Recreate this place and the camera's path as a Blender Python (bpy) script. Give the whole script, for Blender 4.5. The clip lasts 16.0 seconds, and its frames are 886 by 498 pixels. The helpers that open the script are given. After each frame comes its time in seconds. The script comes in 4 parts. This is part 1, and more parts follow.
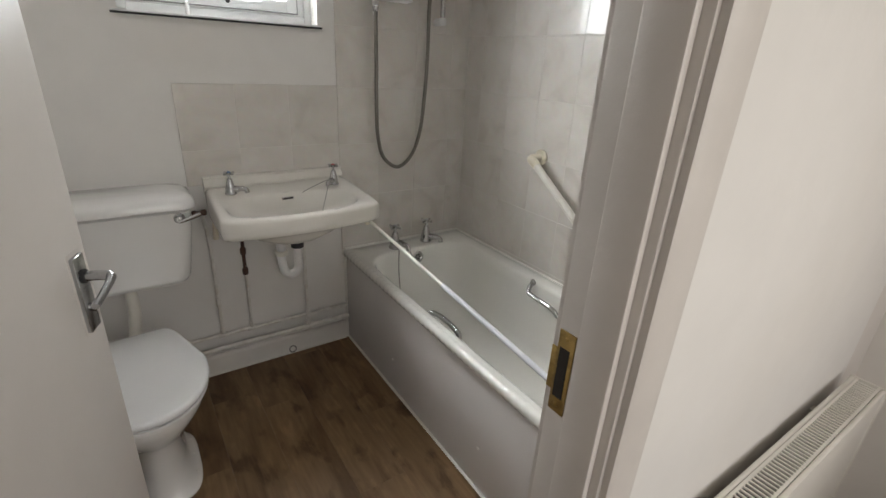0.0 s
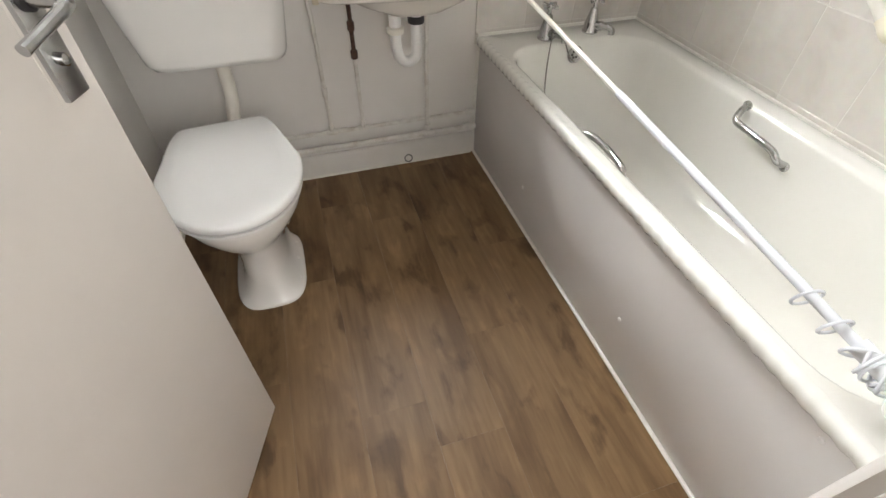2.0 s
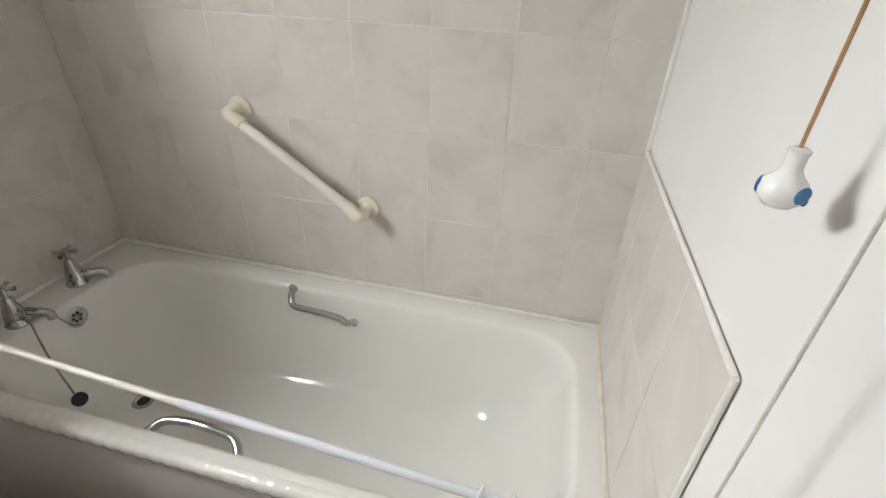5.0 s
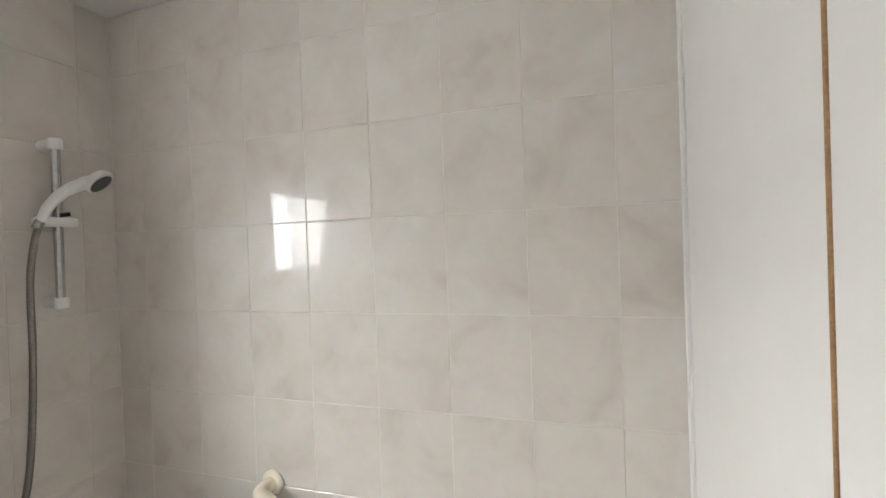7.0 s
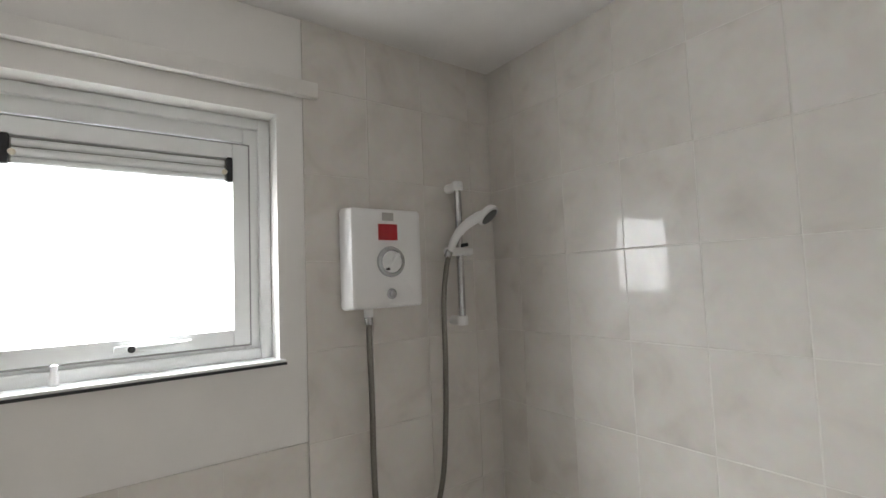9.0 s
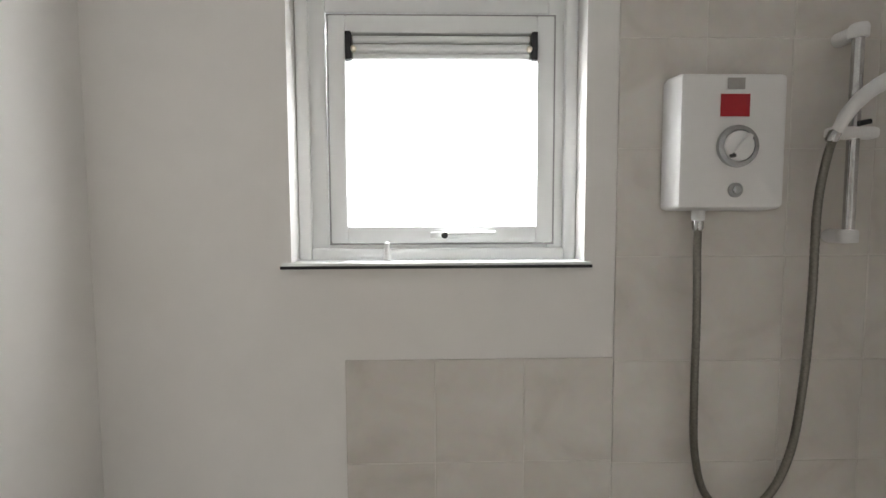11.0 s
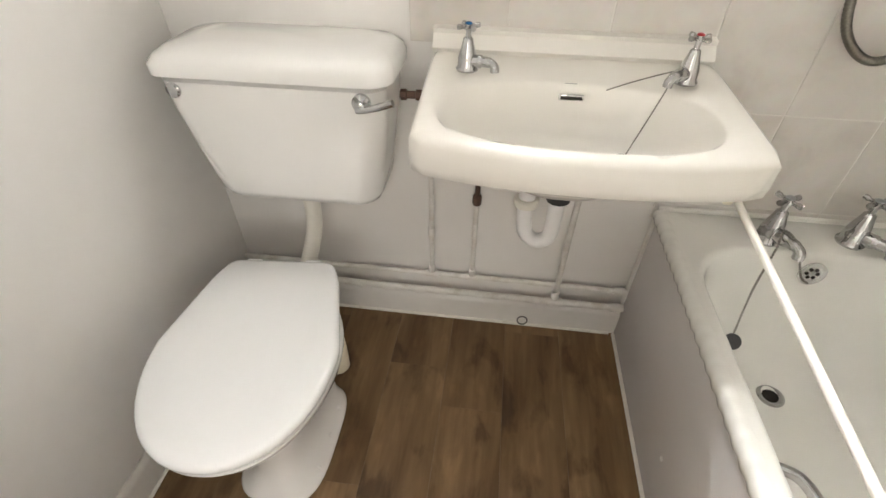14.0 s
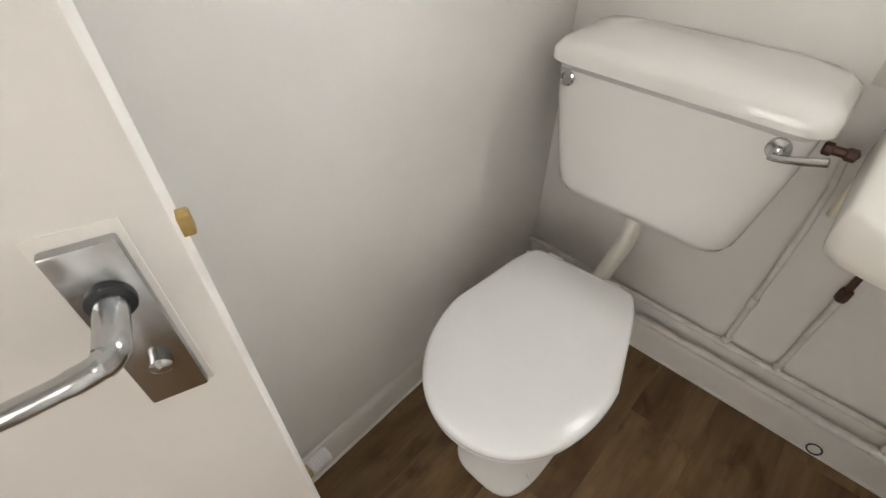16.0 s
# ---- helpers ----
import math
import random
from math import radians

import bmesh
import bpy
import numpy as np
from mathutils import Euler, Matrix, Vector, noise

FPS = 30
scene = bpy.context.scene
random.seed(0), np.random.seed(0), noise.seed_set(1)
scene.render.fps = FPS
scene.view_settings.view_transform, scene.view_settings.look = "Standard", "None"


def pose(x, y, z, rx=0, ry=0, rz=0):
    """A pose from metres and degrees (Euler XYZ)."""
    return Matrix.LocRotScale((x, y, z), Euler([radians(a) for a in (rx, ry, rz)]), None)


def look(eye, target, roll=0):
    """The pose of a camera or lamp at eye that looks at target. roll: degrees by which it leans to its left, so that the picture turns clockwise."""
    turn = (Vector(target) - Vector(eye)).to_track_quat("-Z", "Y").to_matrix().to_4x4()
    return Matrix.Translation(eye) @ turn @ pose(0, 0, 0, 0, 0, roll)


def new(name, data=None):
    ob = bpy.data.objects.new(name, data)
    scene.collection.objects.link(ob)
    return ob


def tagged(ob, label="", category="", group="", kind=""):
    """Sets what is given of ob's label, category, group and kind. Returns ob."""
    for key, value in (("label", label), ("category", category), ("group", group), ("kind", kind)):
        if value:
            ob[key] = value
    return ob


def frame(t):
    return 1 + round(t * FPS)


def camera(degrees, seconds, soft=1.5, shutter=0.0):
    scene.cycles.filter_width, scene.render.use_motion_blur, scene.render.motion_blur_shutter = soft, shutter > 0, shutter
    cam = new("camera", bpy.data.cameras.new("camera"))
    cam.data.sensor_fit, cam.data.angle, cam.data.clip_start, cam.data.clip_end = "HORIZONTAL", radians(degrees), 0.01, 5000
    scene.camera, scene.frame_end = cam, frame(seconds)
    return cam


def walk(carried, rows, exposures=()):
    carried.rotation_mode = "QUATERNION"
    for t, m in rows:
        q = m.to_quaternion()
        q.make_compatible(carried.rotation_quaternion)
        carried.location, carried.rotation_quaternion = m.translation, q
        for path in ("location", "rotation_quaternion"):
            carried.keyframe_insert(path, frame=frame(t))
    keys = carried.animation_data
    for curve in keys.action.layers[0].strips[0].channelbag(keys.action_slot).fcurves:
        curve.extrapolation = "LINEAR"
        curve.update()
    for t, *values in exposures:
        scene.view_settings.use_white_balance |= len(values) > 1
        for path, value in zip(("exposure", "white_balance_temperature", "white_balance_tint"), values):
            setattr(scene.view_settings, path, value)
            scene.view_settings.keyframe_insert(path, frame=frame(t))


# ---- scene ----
cam = camera(87.6, 16.0)
PATH = [
    (0, (-1.531, -0.358, 1.433), (-0.468, 1.155, 0.67), 3.2),
    (0.5, (-1.518, -0.2, 1.386), (-0.806, 1.408, 0.434), 2.8),
    (1, (-1.47, -0.12, 1.304), (-1.005, 1.457, 0.165), 2.0),
    (1.5, (-1.385, -0.059, 1.246), (-1.03, 1.416, -0.057), 0.5),
    (2, (-1.376, -0.007, 1.197), (-0.947, 1.33, -0.228), 0.7),
    (2.5, (-1.358, 0.043, 1.196), (-0.788, 1.236, -0.304), 0.2),
    (3, (-1.312, 0.087, 1.211), (-0.519, 1.119, -0.307), 0.6),
    (3.5, (-1.229, 0.179, 1.192), (-0.183, 0.976, -0.315), 2.8),
    (4, (-1.171, 0.224, 1.211), (0.068, 0.858, -0.225), 2.2),
    (4.5, (-1.152, 0.253, 1.297), (0.3, 0.74, 0.011), 2.2),
    (5, (-1.151, 0.231, 1.404), (0.517, 0.612, 0.369), 2.5),
    (5.2, (-1.143, 0.225, 1.453), (0.601, 0.585, 0.542), 2.4),
    (7.3, (-1.087, 0.165, 1.722), (0.771, 0.898, 1.825), -1.5),
    (7.5, (-1.068, 0.152, 1.721), (0.738, 1.001, 1.854), -1.8),
    (8, (-1.162, 0.232, 1.738), (0.537, 1.277, 1.891), -1.9),
    (8.5, (-1.171, 0.327, 1.726), (0.3, 1.676, 1.86), -2.0),
    (9, (-1.159, 0.416, 1.731), (0.012, 2.032, 1.858), -2.2),
    (9.5, (-1.114, 0.454, 1.726), (-0.278, 2.269, 1.808), -2.2),
    (9.7, (-1.128, 0.489, 1.71), (-0.407, 2.352, 1.795), -2.2),
    (11.8, (-1.162, 0.626, 1.568), (-1.278, 2.57, 1.115), 0.0),
    (12, (-1.17, 0.627, 1.541), (-1.266, 2.547, 0.989), 0.3),
    (12.5, (-1.157, 0.631, 1.456), (-1.286, 2.478, 0.699), 0.1),
    (13, (-1.147, 0.642, 1.365), (-1.297, 2.39, 0.404), -0.0),
    (13.5, (-1.146, 0.641, 1.29), (-1.311, 2.262, 0.13), -0.0),
    (14, (-1.143, 0.628, 1.233), (-1.328, 2.124, -0.081), 0.6),
    (14.5, (-1.137, 0.599, 1.186), (-1.377, 2.0, -0.222), 1.5),
    (15, (-1.133, 0.59, 1.164), (-1.521, 1.921, -0.278), 1.6),
    (15.5, (-1.248, 0.621, 1.193), (-1.913, 1.85, -0.238), 0.2),
    (16, (-1.371, 0.624, 1.244), (-2.352, 1.697, -0.13), 0.3),
]
EXPOSURES = [(0.0, -0.8, 6550, 10), (0.5, -0.3, 6600, 10), (1.0, 0.0, 6650, 10), (1.5, 0.2, 6650, 10), (2.5, 0.15, 6650, 10), (3.5, -0.2, 6550, 10), (4.0, -0.3, 6550, 10), (5.0, -0.62, 6600, 10), (7.5, -0.45, 6650, 10), (9.0, -0.82, 6500, 10), (9.7, -0.82, 6500, 10), (12.0, -0.65, 6650, 10), (12.5, -0.53, 6700, 10), (13.5, 0.27, 6800, 10), (14.5, 0.52, 6850, 10), (15.5, 0.45, 6800, 10), (16.0, 0.05, 6750, 10)]
walk(cam, [(t, look(eye, target, roll)) for t, eye, target, roll in PATH], EXPOSURES)

# ---------------------------------------------------------------- world and light

world = bpy.data.worlds.new("world")
scene.world = world
world.use_nodes = True
wn = world.node_tree
sky = wn.nodes.new("ShaderNodeTexSky")
sky.sky_type = "NISHITA"
sky.sun_disc = False
sky.sun_elevation, sky.sun_rotation = radians(40), radians(200)
wn.nodes["Background"].inputs["Strength"].default_value = 0.1
wn.links.new(sky.outputs["Color"], wn.nodes["Background"].inputs["Color"])


def area_lamp(name, m, sx, sy, watts, colour):
    data = bpy.data.lights.new(name, "AREA")
    data.shape, data.size, data.size_y, data.energy, data.color = "RECTANGLE", sx, sy, watts, colour
    ob = new(name, data)
    ob.matrix_world = m
    return ob


WX0, WX1, WZ0, WZ1 = -1.475, -0.785, 1.525, 2.205     # window opening
area_lamp("window_daylight", look((-1.12, 1.776, 1.818), (-1.12, 0.9, 1.70)), 0.46, 0.38, 9, (0.96, 0.98, 1.0))
area_lamp("sky_daylight", look((-1.70, 2.75, 2.72), (-1.05, 1.8, 1.86)), 1.8, 1.2, 540, (0.95, 0.98, 1.0))
area_lamp("hall_daylight", look((-0.90, -1.32, 1.40), (-1.0, 0.0, 0.90)), 1.3, 1.1, 20, (1.0, 0.95, 0.88))

# ---------------------------------------------------------------- materials


def mat(name, colour, rough=0.5, metal=0.0, spec=0.5, grain=0.0, grain_scale=60.0, stain=0.0, stain_scale=2.0,
        stain_colour=None, bump=0.0, bump_scale=80.0, per_piece=0.0, coat=0.0, stretch=(1, 1, 1), rough_var=0.0):
    m = bpy.data.materials.new(name)
    m.use_nodes = True
    n, l = m.node_tree.nodes, m.node_tree.links
    b = n["Principled BSDF"]
    b.inputs["Roughness"].default_value = rough
    b.inputs["Metallic"].default_value = metal
    b.inputs["Specular IOR Level"].default_value = spec
    b.inputs["Coat Weight"].default_value = coat
    b.inputs["Coat Roughness"].default_value = 0.05
    tc = n.new("ShaderNodeTexCoord")
    mp = n.new("ShaderNodeMapping")
    mp.inputs["Scale"].default_value = stretch
    l.new(tc.outputs["Object"], mp.inputs["Vector"])
    col = None

    def noise_tex(scale, detail):
        t = n.new("ShaderNodeTexNoise")
        t.inputs["Scale"].default_value, t.inputs["Detail"].default_value = scale, detail
        l.new(mp.outputs["Vector"], t.inputs["Vector"])
        return t

    def blend(fac, a, bcol):
        mx = n.new("ShaderNodeMix")
        mx.data_type = "RGBA"
        l.new(fac, mx.inputs["Factor"])
        for sock, c in ((mx.inputs["A"], a), (mx.inputs["B"], bcol)):
            if hasattr(c, "is_output"):
                l.new(c, sock)
            else:
                sock.default_value = (*c, 1)
        return mx.outputs["Result"]

    def ramp(sock, lo, hi, top):
        r = n.new("ShaderNodeMapRange")
        r.inputs["From Min"].default_value, r.inputs["From Max"].default_value = lo, hi
        r.inputs["To Max"].default_value = top
        l.new(sock, r.inputs["Value"])
        return r.outputs["Result"]

    col = colour
    if grain:
        g = noise_tex(grain_scale, 6)
        dark = tuple(c * (1 - grain) for c in colour)
        col = blend(ramp(g.outputs["Fac"], 0.35, 0.7, 1.0), col, dark)
    if stain:
        t = noise_tex(stain_scale, 5)
        sc = stain_colour or tuple(c * 0.6 for c in colour)
        col = blend(ramp(t.outputs["Fac"], 0.5, 0.75, stain), col, sc)
        if rough_var:
            rr = n.new("ShaderNodeMapRange")
            rr.inputs["To Min"].default_value, rr.inputs["To Max"].default_value = rough - rough_var, rough + rough_var
            l.new(t.outputs["Fac"], rr.inputs["Value"])
            l.new(rr.outputs["Result"], b.inputs["Roughness"])
    if per_piece:
        oi = n.new("ShaderNodeObjectInfo")
        hsv = n.new("ShaderNodeHueSaturation")
        l.new(ramp(oi.outputs["Random"], 0, 1, 2 * per_piece), hsv.inputs["Value"])
        hsv.inputs["Value"].links[0].from_node.inputs["To Min"].default_value = 1 - per_piece
        hsv.inputs["Value"].links[0].from_node.inputs["To Max"].default_value = 1 + per_piece
        if hasattr(col, "is_output"):
            l.new(col, hsv.inputs["Color"])
        else:
            hsv.inputs["Color"].default_value = (*col, 1)
        col = hsv.outputs["Color"]
    if hasattr(col, "is_output"):
        l.new(col, b.inputs["Base Color"])
    else:
        b.inputs["Base Color"].default_value = (*col, 1)
    if bump:
        t = noise_tex(bump_scale, 4)
        bp = n.new("ShaderNodeBump")
        bp.inputs["Strength"].default_value, bp.inputs["Distance"].default_value = bump, 0.002
        l.new(t.outputs["Fac"], bp.inputs["Height"])
        l.new(bp.outputs["Normal"], b.inputs["Normal"])
    return m


def tile_material():
    """Glazed tile: soft marbled clouds and slanting veins, shifted from tile to tile."""
    m = bpy.data.materials.new("marbled_tile")
    m.use_nodes = True
    n, l = m.node_tree.nodes, m.node_tree.links
    b = n["Principled BSDF"]
    b.inputs["Roughness"].default_value = 0.34
    b.inputs["Coat Weight"].default_value = 0.6
    b.inputs["Coat Roughness"].default_value = 0.02
    tc, oi = n.new("ShaderNodeTexCoord"), n.new("ShaderNodeObjectInfo")
    sc = n.new("ShaderNodeVectorMath")
    sc.operation = "MULTIPLY_ADD"
    comb = n.new("ShaderNodeCombineXYZ")
    mul = n.new("ShaderNodeMath")
    mul.operation = "MULTIPLY"
    mul.inputs[1].default_value = 37.0
    l.new(oi.outputs["Random"], mul.inputs[0])
    for k in range(3):
        l.new(mul.outputs[0], comb.inputs[k])
    sc.inputs[1].default_value = (1, 1, 1)
    l.new(tc.outputs["Object"], sc.inputs[0])
    l.new(comb.outputs[0], sc.inputs[2])
    mp = n.new("ShaderNodeMapping")
    mp.inputs["Rotation"].default_value = (radians(35), radians(-20), radians(25))
    mp.inputs["Scale"].default_value = (1.0, 1.0, 2.3)
    l.new(sc.outputs[0], mp.inputs["Vector"])
    t1 = n.new("ShaderNodeTexNoise")
    t1.inputs["Scale"].default_value, t1.inputs["Detail"].default_value, t1.inputs["Distortion"].default_value = 6.5, 8, 0.7
    t2 = n.new("ShaderNodeTexNoise")
    t2.inputs["Scale"].default_value, t2.inputs["Detail"].default_value = 40.0, 4
    for t in (t1, t2):
        l.new(mp.outputs[0], t.inputs["Vector"])
    cr = n.new("ShaderNodeValToRGB")
    cr.color_ramp.elements[0].position, cr.color_ramp.elements[0].color = 0.28, (0.595, 0.550, 0.502, 1)
    cr.color_ramp.elements[1].position, cr.color_ramp.elements[1].color = 0.66, (0.705, 0.668, 0.624, 1)
    e = cr.color_ramp.elements.new(0.44)
    e.color = (0.665, 0.623, 0.574, 1)
    l.new(t1.outputs["Fac"], cr.inputs["Fac"])
    mx = n.new("ShaderNodeMix")
    mx.data_type, mx.blend_type = "RGBA", "MULTIPLY"
    mx.inputs["Factor"].default_value = 0.10
    l.new(cr.outputs["Color"], mx.inputs["A"])
    l.new(t2.outputs["Color"], mx.inputs["B"])
    l.new(mx.outputs["Result"], b.inputs["Base Color"])
    t3 = n.new("ShaderNodeTexNoise")
    t3.inputs["Scale"].default_value, t3.inputs["Detail"].default_value = 9.0, 2
    l.new(sc.outputs[0], t3.inputs["Vector"])
    bp = n.new("ShaderNodeBump")
    bp.inputs["Strength"].default_value, bp.inputs["Distance"].default_value = 0.05, 0.004
    l.new(t3.outputs["Fac"], bp.inputs["Height"])
    l.new(bp.outputs["Normal"], b.inputs["Normal"])
    return m


def plank_material():
    """Brown oak-effect vinyl: long grain, darker streaks and knots, shifted from plank to plank."""
    m = bpy.data.materials.new("oak_vinyl")
    m.use_nodes = True
    n, l = m.node_tree.nodes, m.node_tree.links
    b = n["Principled BSDF"]
    b.inputs["Roughness"].default_value = 0.42
    b.inputs["Specular IOR Level"].default_value = 0.35
    geo, oi = n.new("ShaderNodeNewGeometry"), n.new("ShaderNodeObjectInfo")
    mul = n.new("ShaderNodeMath")
    mul.operation = "MULTIPLY"
    mul.inputs[1].default_value = 23.0
    l.new(oi.outputs["Random"], mul.inputs[0])
    comb = n.new("ShaderNodeCombineXYZ")
    for k in range(3):
        l.new(mul.outputs[0], comb.inputs[k])
    add = n.new("ShaderNodeVectorMath")
    l.new(geo.outputs["Position"], add.inputs[0])
    l.new(comb.outputs[0], add.inputs[1])

    def tex(scale, stretch, detail, distortion=0.0):
        mp = n.new("ShaderNodeMapping")
        mp.inputs["Scale"].default_value = stretch
        l.new(add.outputs[0], mp.inputs["Vector"])
        t = n.new("ShaderNodeTexNoise")
        t.inputs["Scale"].default_value, t.inputs["Detail"].default_value, t.inputs["Distortion"].default_value = scale, detail, distortion
        l.new(mp.outputs[0], t.inputs["Vector"])
        return t.outputs["Fac"]

    def ramp(sock, stops):
        cr = n.new("ShaderNodeValToRGB")
        els = cr.color_ramp.elements
        for k, (p, c) in enumerate(stops):
            el = els[k] if k < 2 else els.new(p)
            el.position, el.color = p, (*c, 1)
        l.new(sock, cr.inputs["Fac"])
        return cr.outputs["Color"]

    def mix(kind, fac, a, bb):
        mx = n.new("ShaderNodeMix")
        mx.data_type, mx.blend_type = "RGBA", kind
        mx.inputs["Factor"].default_value = fac
        l.new(a, mx.inputs["A"])
        l.new(bb, mx.inputs["B"])
        return mx.outputs["Result"]

    base = ramp(tex(3.0, (2.4, 0.7, 1), 6, 0.9), [(0.30, (0.178, 0.106, 0.050)), (0.68, (0.238, 0.148, 0.073))])
    fine = ramp(tex(46, (1.6, 0.13, 1), 7, 0.4), [(0.3, (0.72, 0.69, 0.66)), (0.65, (1, 1, 1))])
    streak = ramp(tex(5, (1.5, 0.28, 1), 6, 0.5), [(0.33, (0.46, 0.39, 0.33)), (0.50, (1, 1, 1))])
    knots = ramp(tex(11, (1.1, 0.5, 1), 8, 0.3), [(0.33, (0.26, 0.20, 0.15)), (0.45, (1, 1, 1))])
    pale = ramp(tex(12, (1.2, 0.6, 1), 10, 0.6), [(0.56, (1, 1, 1)), (0.74, (1.30, 1.30, 1.30))])
    col = mix("MULTIPLY", 0.8, base, fine)
    col = mix("MULTIPLY", 0.75, col, streak)
    col = mix("MULTIPLY", 0.7, col, knots)
    col = mix("MULTIPLY", 1.0, col, pale)
    hsv = n.new("ShaderNodeHueSaturation")
    mr = n.new("ShaderNodeMapRange")
    mr.inputs["To Min"].default_value, mr.inputs["To Max"].default_value = 0.98, 1.03
    l.new(oi.outputs["Random"], mr.inputs["Value"])
    l.new(mr.outputs["Result"], hsv.inputs["Value"])
    l.new(col, hsv.inputs["Color"])
    l.new(hsv.outputs["Color"], b.inputs["Base Color"])
    bp = n.new("ShaderNodeBump")
    bp.inputs["Strength"].default_value, bp.inputs["Distance"].default_value = 0.25, 0.001
    l.new(fine, bp.inputs["Height"])
    l.new(bp.outputs["Normal"], b.inputs["Normal"])
    return m


def glass_material():
    m = bpy.data.materials.new("frosted_glass")
    m.use_nodes = True
    n, l = m.node_tree.nodes, m.node_tree.links
    out = n["Material Output"]
    n.remove(n["Principled BSDF"])
    tr, gl, mx = (n.new(k) for k in ("ShaderNodeBsdfTransparent", "ShaderNodeBsdfGlossy", "ShaderNodeMixShader"))
    tr.inputs["Color"].default_value = (0.93, 0.95, 0.95, 1)
    gl.inputs["Roughness"].default_value = 0.25
    mx.inputs[0].default_value = 0.06
    l.new(tr.outputs[0], mx.inputs[1])
    l.new(gl.outputs[0], mx.inputs[2])
    l.new(mx.outputs[0], out.inputs["Surface"])
    return m


def glow(name, colour, strength):
    m = bpy.data.materials.new(name)
    m.use_nodes = True
    b = m.node_tree.nodes["Principled BSDF"]
    b.inputs["Base Color"].default_value = (*colour, 1)
    b.inputs["Emission Color"].default_value = (*colour, 1)
    b.inputs["Emission Strength"].default_value = strength
    return m


PAINT = mat("wall_paint", (0.81, 0.79, 0.765), 0.55, spec=0.3, grain=0.03, grain_scale=9, stain=0.35, stain_scale=1.6,
            stain_colour=(0.74, 0.70, 0.64), bump=0.2, bump_scale=55)
HALL_PAINT = mat("hall_paint", (0.76, 0.72, 0.68), 0.6, spec=0.3, grain=0.03, grain_scale=9, bump=0.3, bump_scale=60)
CEIL = mat("ceiling_paint", (0.81, 0.79, 0.77), 0.7, spec=0.2, grain=0.04, grain_scale=6, bump=0.5, bump_scale=40)
TILE = tile_material()
GROUT = mat("grout", (0.72, 0.69, 0.64), 0.55, grain=0.12, grain_scale=40, bump=0.3)
SEALANT = mat("sealant", (0.80, 0.78, 0.73), 0.3, grain=0.1, grain_scale=30, bump=0.3, bump_scale=60)
PLANK = plank_material()
JOINT = mat("floor_joint", (0.12, 0.075, 0.042), 0.8, grain=0.2)
ENAMEL = mat("bath_enamel", (0.80, 0.788, 0.745), 0.12, coat=0.4, stain=0.25, stain_scale=3, stain_colour=(0.76, 0.735, 0.66), rough_var=0.05)
PANEL = mat("bath_panel_plastic", (0.76, 0.735, 0.725), 0.24, grain=0.05, grain_scale=3, bump=0.12, bump_scale=6)
CERAMIC = mat("ceramic", (0.83, 0.82, 0.80), 0.08, coat=0.5, grain=0.015, grain_scale=8)
BASIN = mat("basin_ceramic", (0.82, 0.79, 0.735), 0.22, coat=0.2, stain=0.2, stain_scale=5, stain_colour=(0.78, 0.74, 0.66))
SEAT = mat("seat_plastic", (0.85, 0.85, 0.85), 0.16, grain=0.01, grain_scale=10)
CHROME = mat("chrome", (0.52, 0.52, 0.52), 0.10, metal=1.0, stain=0.3, stain_scale=60, stain_colour=(0.18, 0.17, 0.16), rough_var=0.06)
CHAIN = mat("dull_chain", (0.25, 0.235, 0.21), 0.30, metal=1.0, grain=0.3, grain_scale=200)
YELLOWSEAL = mat("yellowed_sealant", (0.76, 0.71, 0.59), 0.35, grain=0.15, grain_scale=25, bump=0.3, bump_scale=50)
SATIN = mat("satin_aluminium", (0.50, 0.51, 0.52), 0.21, metal=1.0, grain=0.1, grain_scale=120)
HOSE = mat("hose_steel", (0.24, 0.225, 0.20), 0.30, metal=1.0, grain=0.25, grain_scale=200)
BRASS = mat("aged_brass", (0.50, 0.36, 0.14), 0.38, metal=1.0, stain=0.7, stain_scale=60, stain_colour=(0.16, 0.10, 0.05))
COPPER = mat("tarnished_copper", (0.13, 0.075, 0.055), 0.5, metal=0.6, stain=0.6, stain_scale=80, stain_colour=(0.04, 0.03, 0.03))
IVORY = mat("ivory_plastic", (0.80, 0.74, 0.60), 0.3, grain=0.05, grain_scale=20)
RAILPLASTIC = mat("rail_plastic", (0.76, 0.73, 0.66), 0.32, grain=0.05, grain_scale=30)
PIPE = mat("painted_pipe", (0.78, 0.755, 0.71), 0.42, grain=0.08, grain_scale=50, stain=0.65, stain_scale=16, stain_colour=(0.46, 0.38, 0.30), bump=0.5)
GLOSSPAINT = mat("gloss_paint", (0.74, 0.715, 0.68), 0.32, grain=0.04, grain_scale=18, stain=0.25, stain_scale=7, stain_colour=(0.64, 0.59, 0.53), bump=0.25, bump_scale=30)
DOORPAINT = mat("door_paint", (0.70, 0.665, 0.63), 0.42, grain=0.03, grain_scale=8, stain=0.2, stain_scale=3, stain_colour=(0.62, 0.58, 0.54), bump=0.25, bump_scale=45)
FRAMEPAINT = mat("frame_paint", (0.66, 0.62, 0.585), 0.36, grain=0.05, grain_scale=14, bump=0.3, bump_scale=30)
UPVC = mat("white_upvc", (0.88, 0.89, 0.885), 0.28, grain=0.02, grain_scale=20)
WHITEPLASTIC = mat("white_plastic", (0.80, 0.79, 0.78), 0.28, grain=0.02, grain_scale=20)
GREYPLASTIC = mat("grey_plastic", (0.33, 0.33, 0.33), 0.35, grain=0.05)
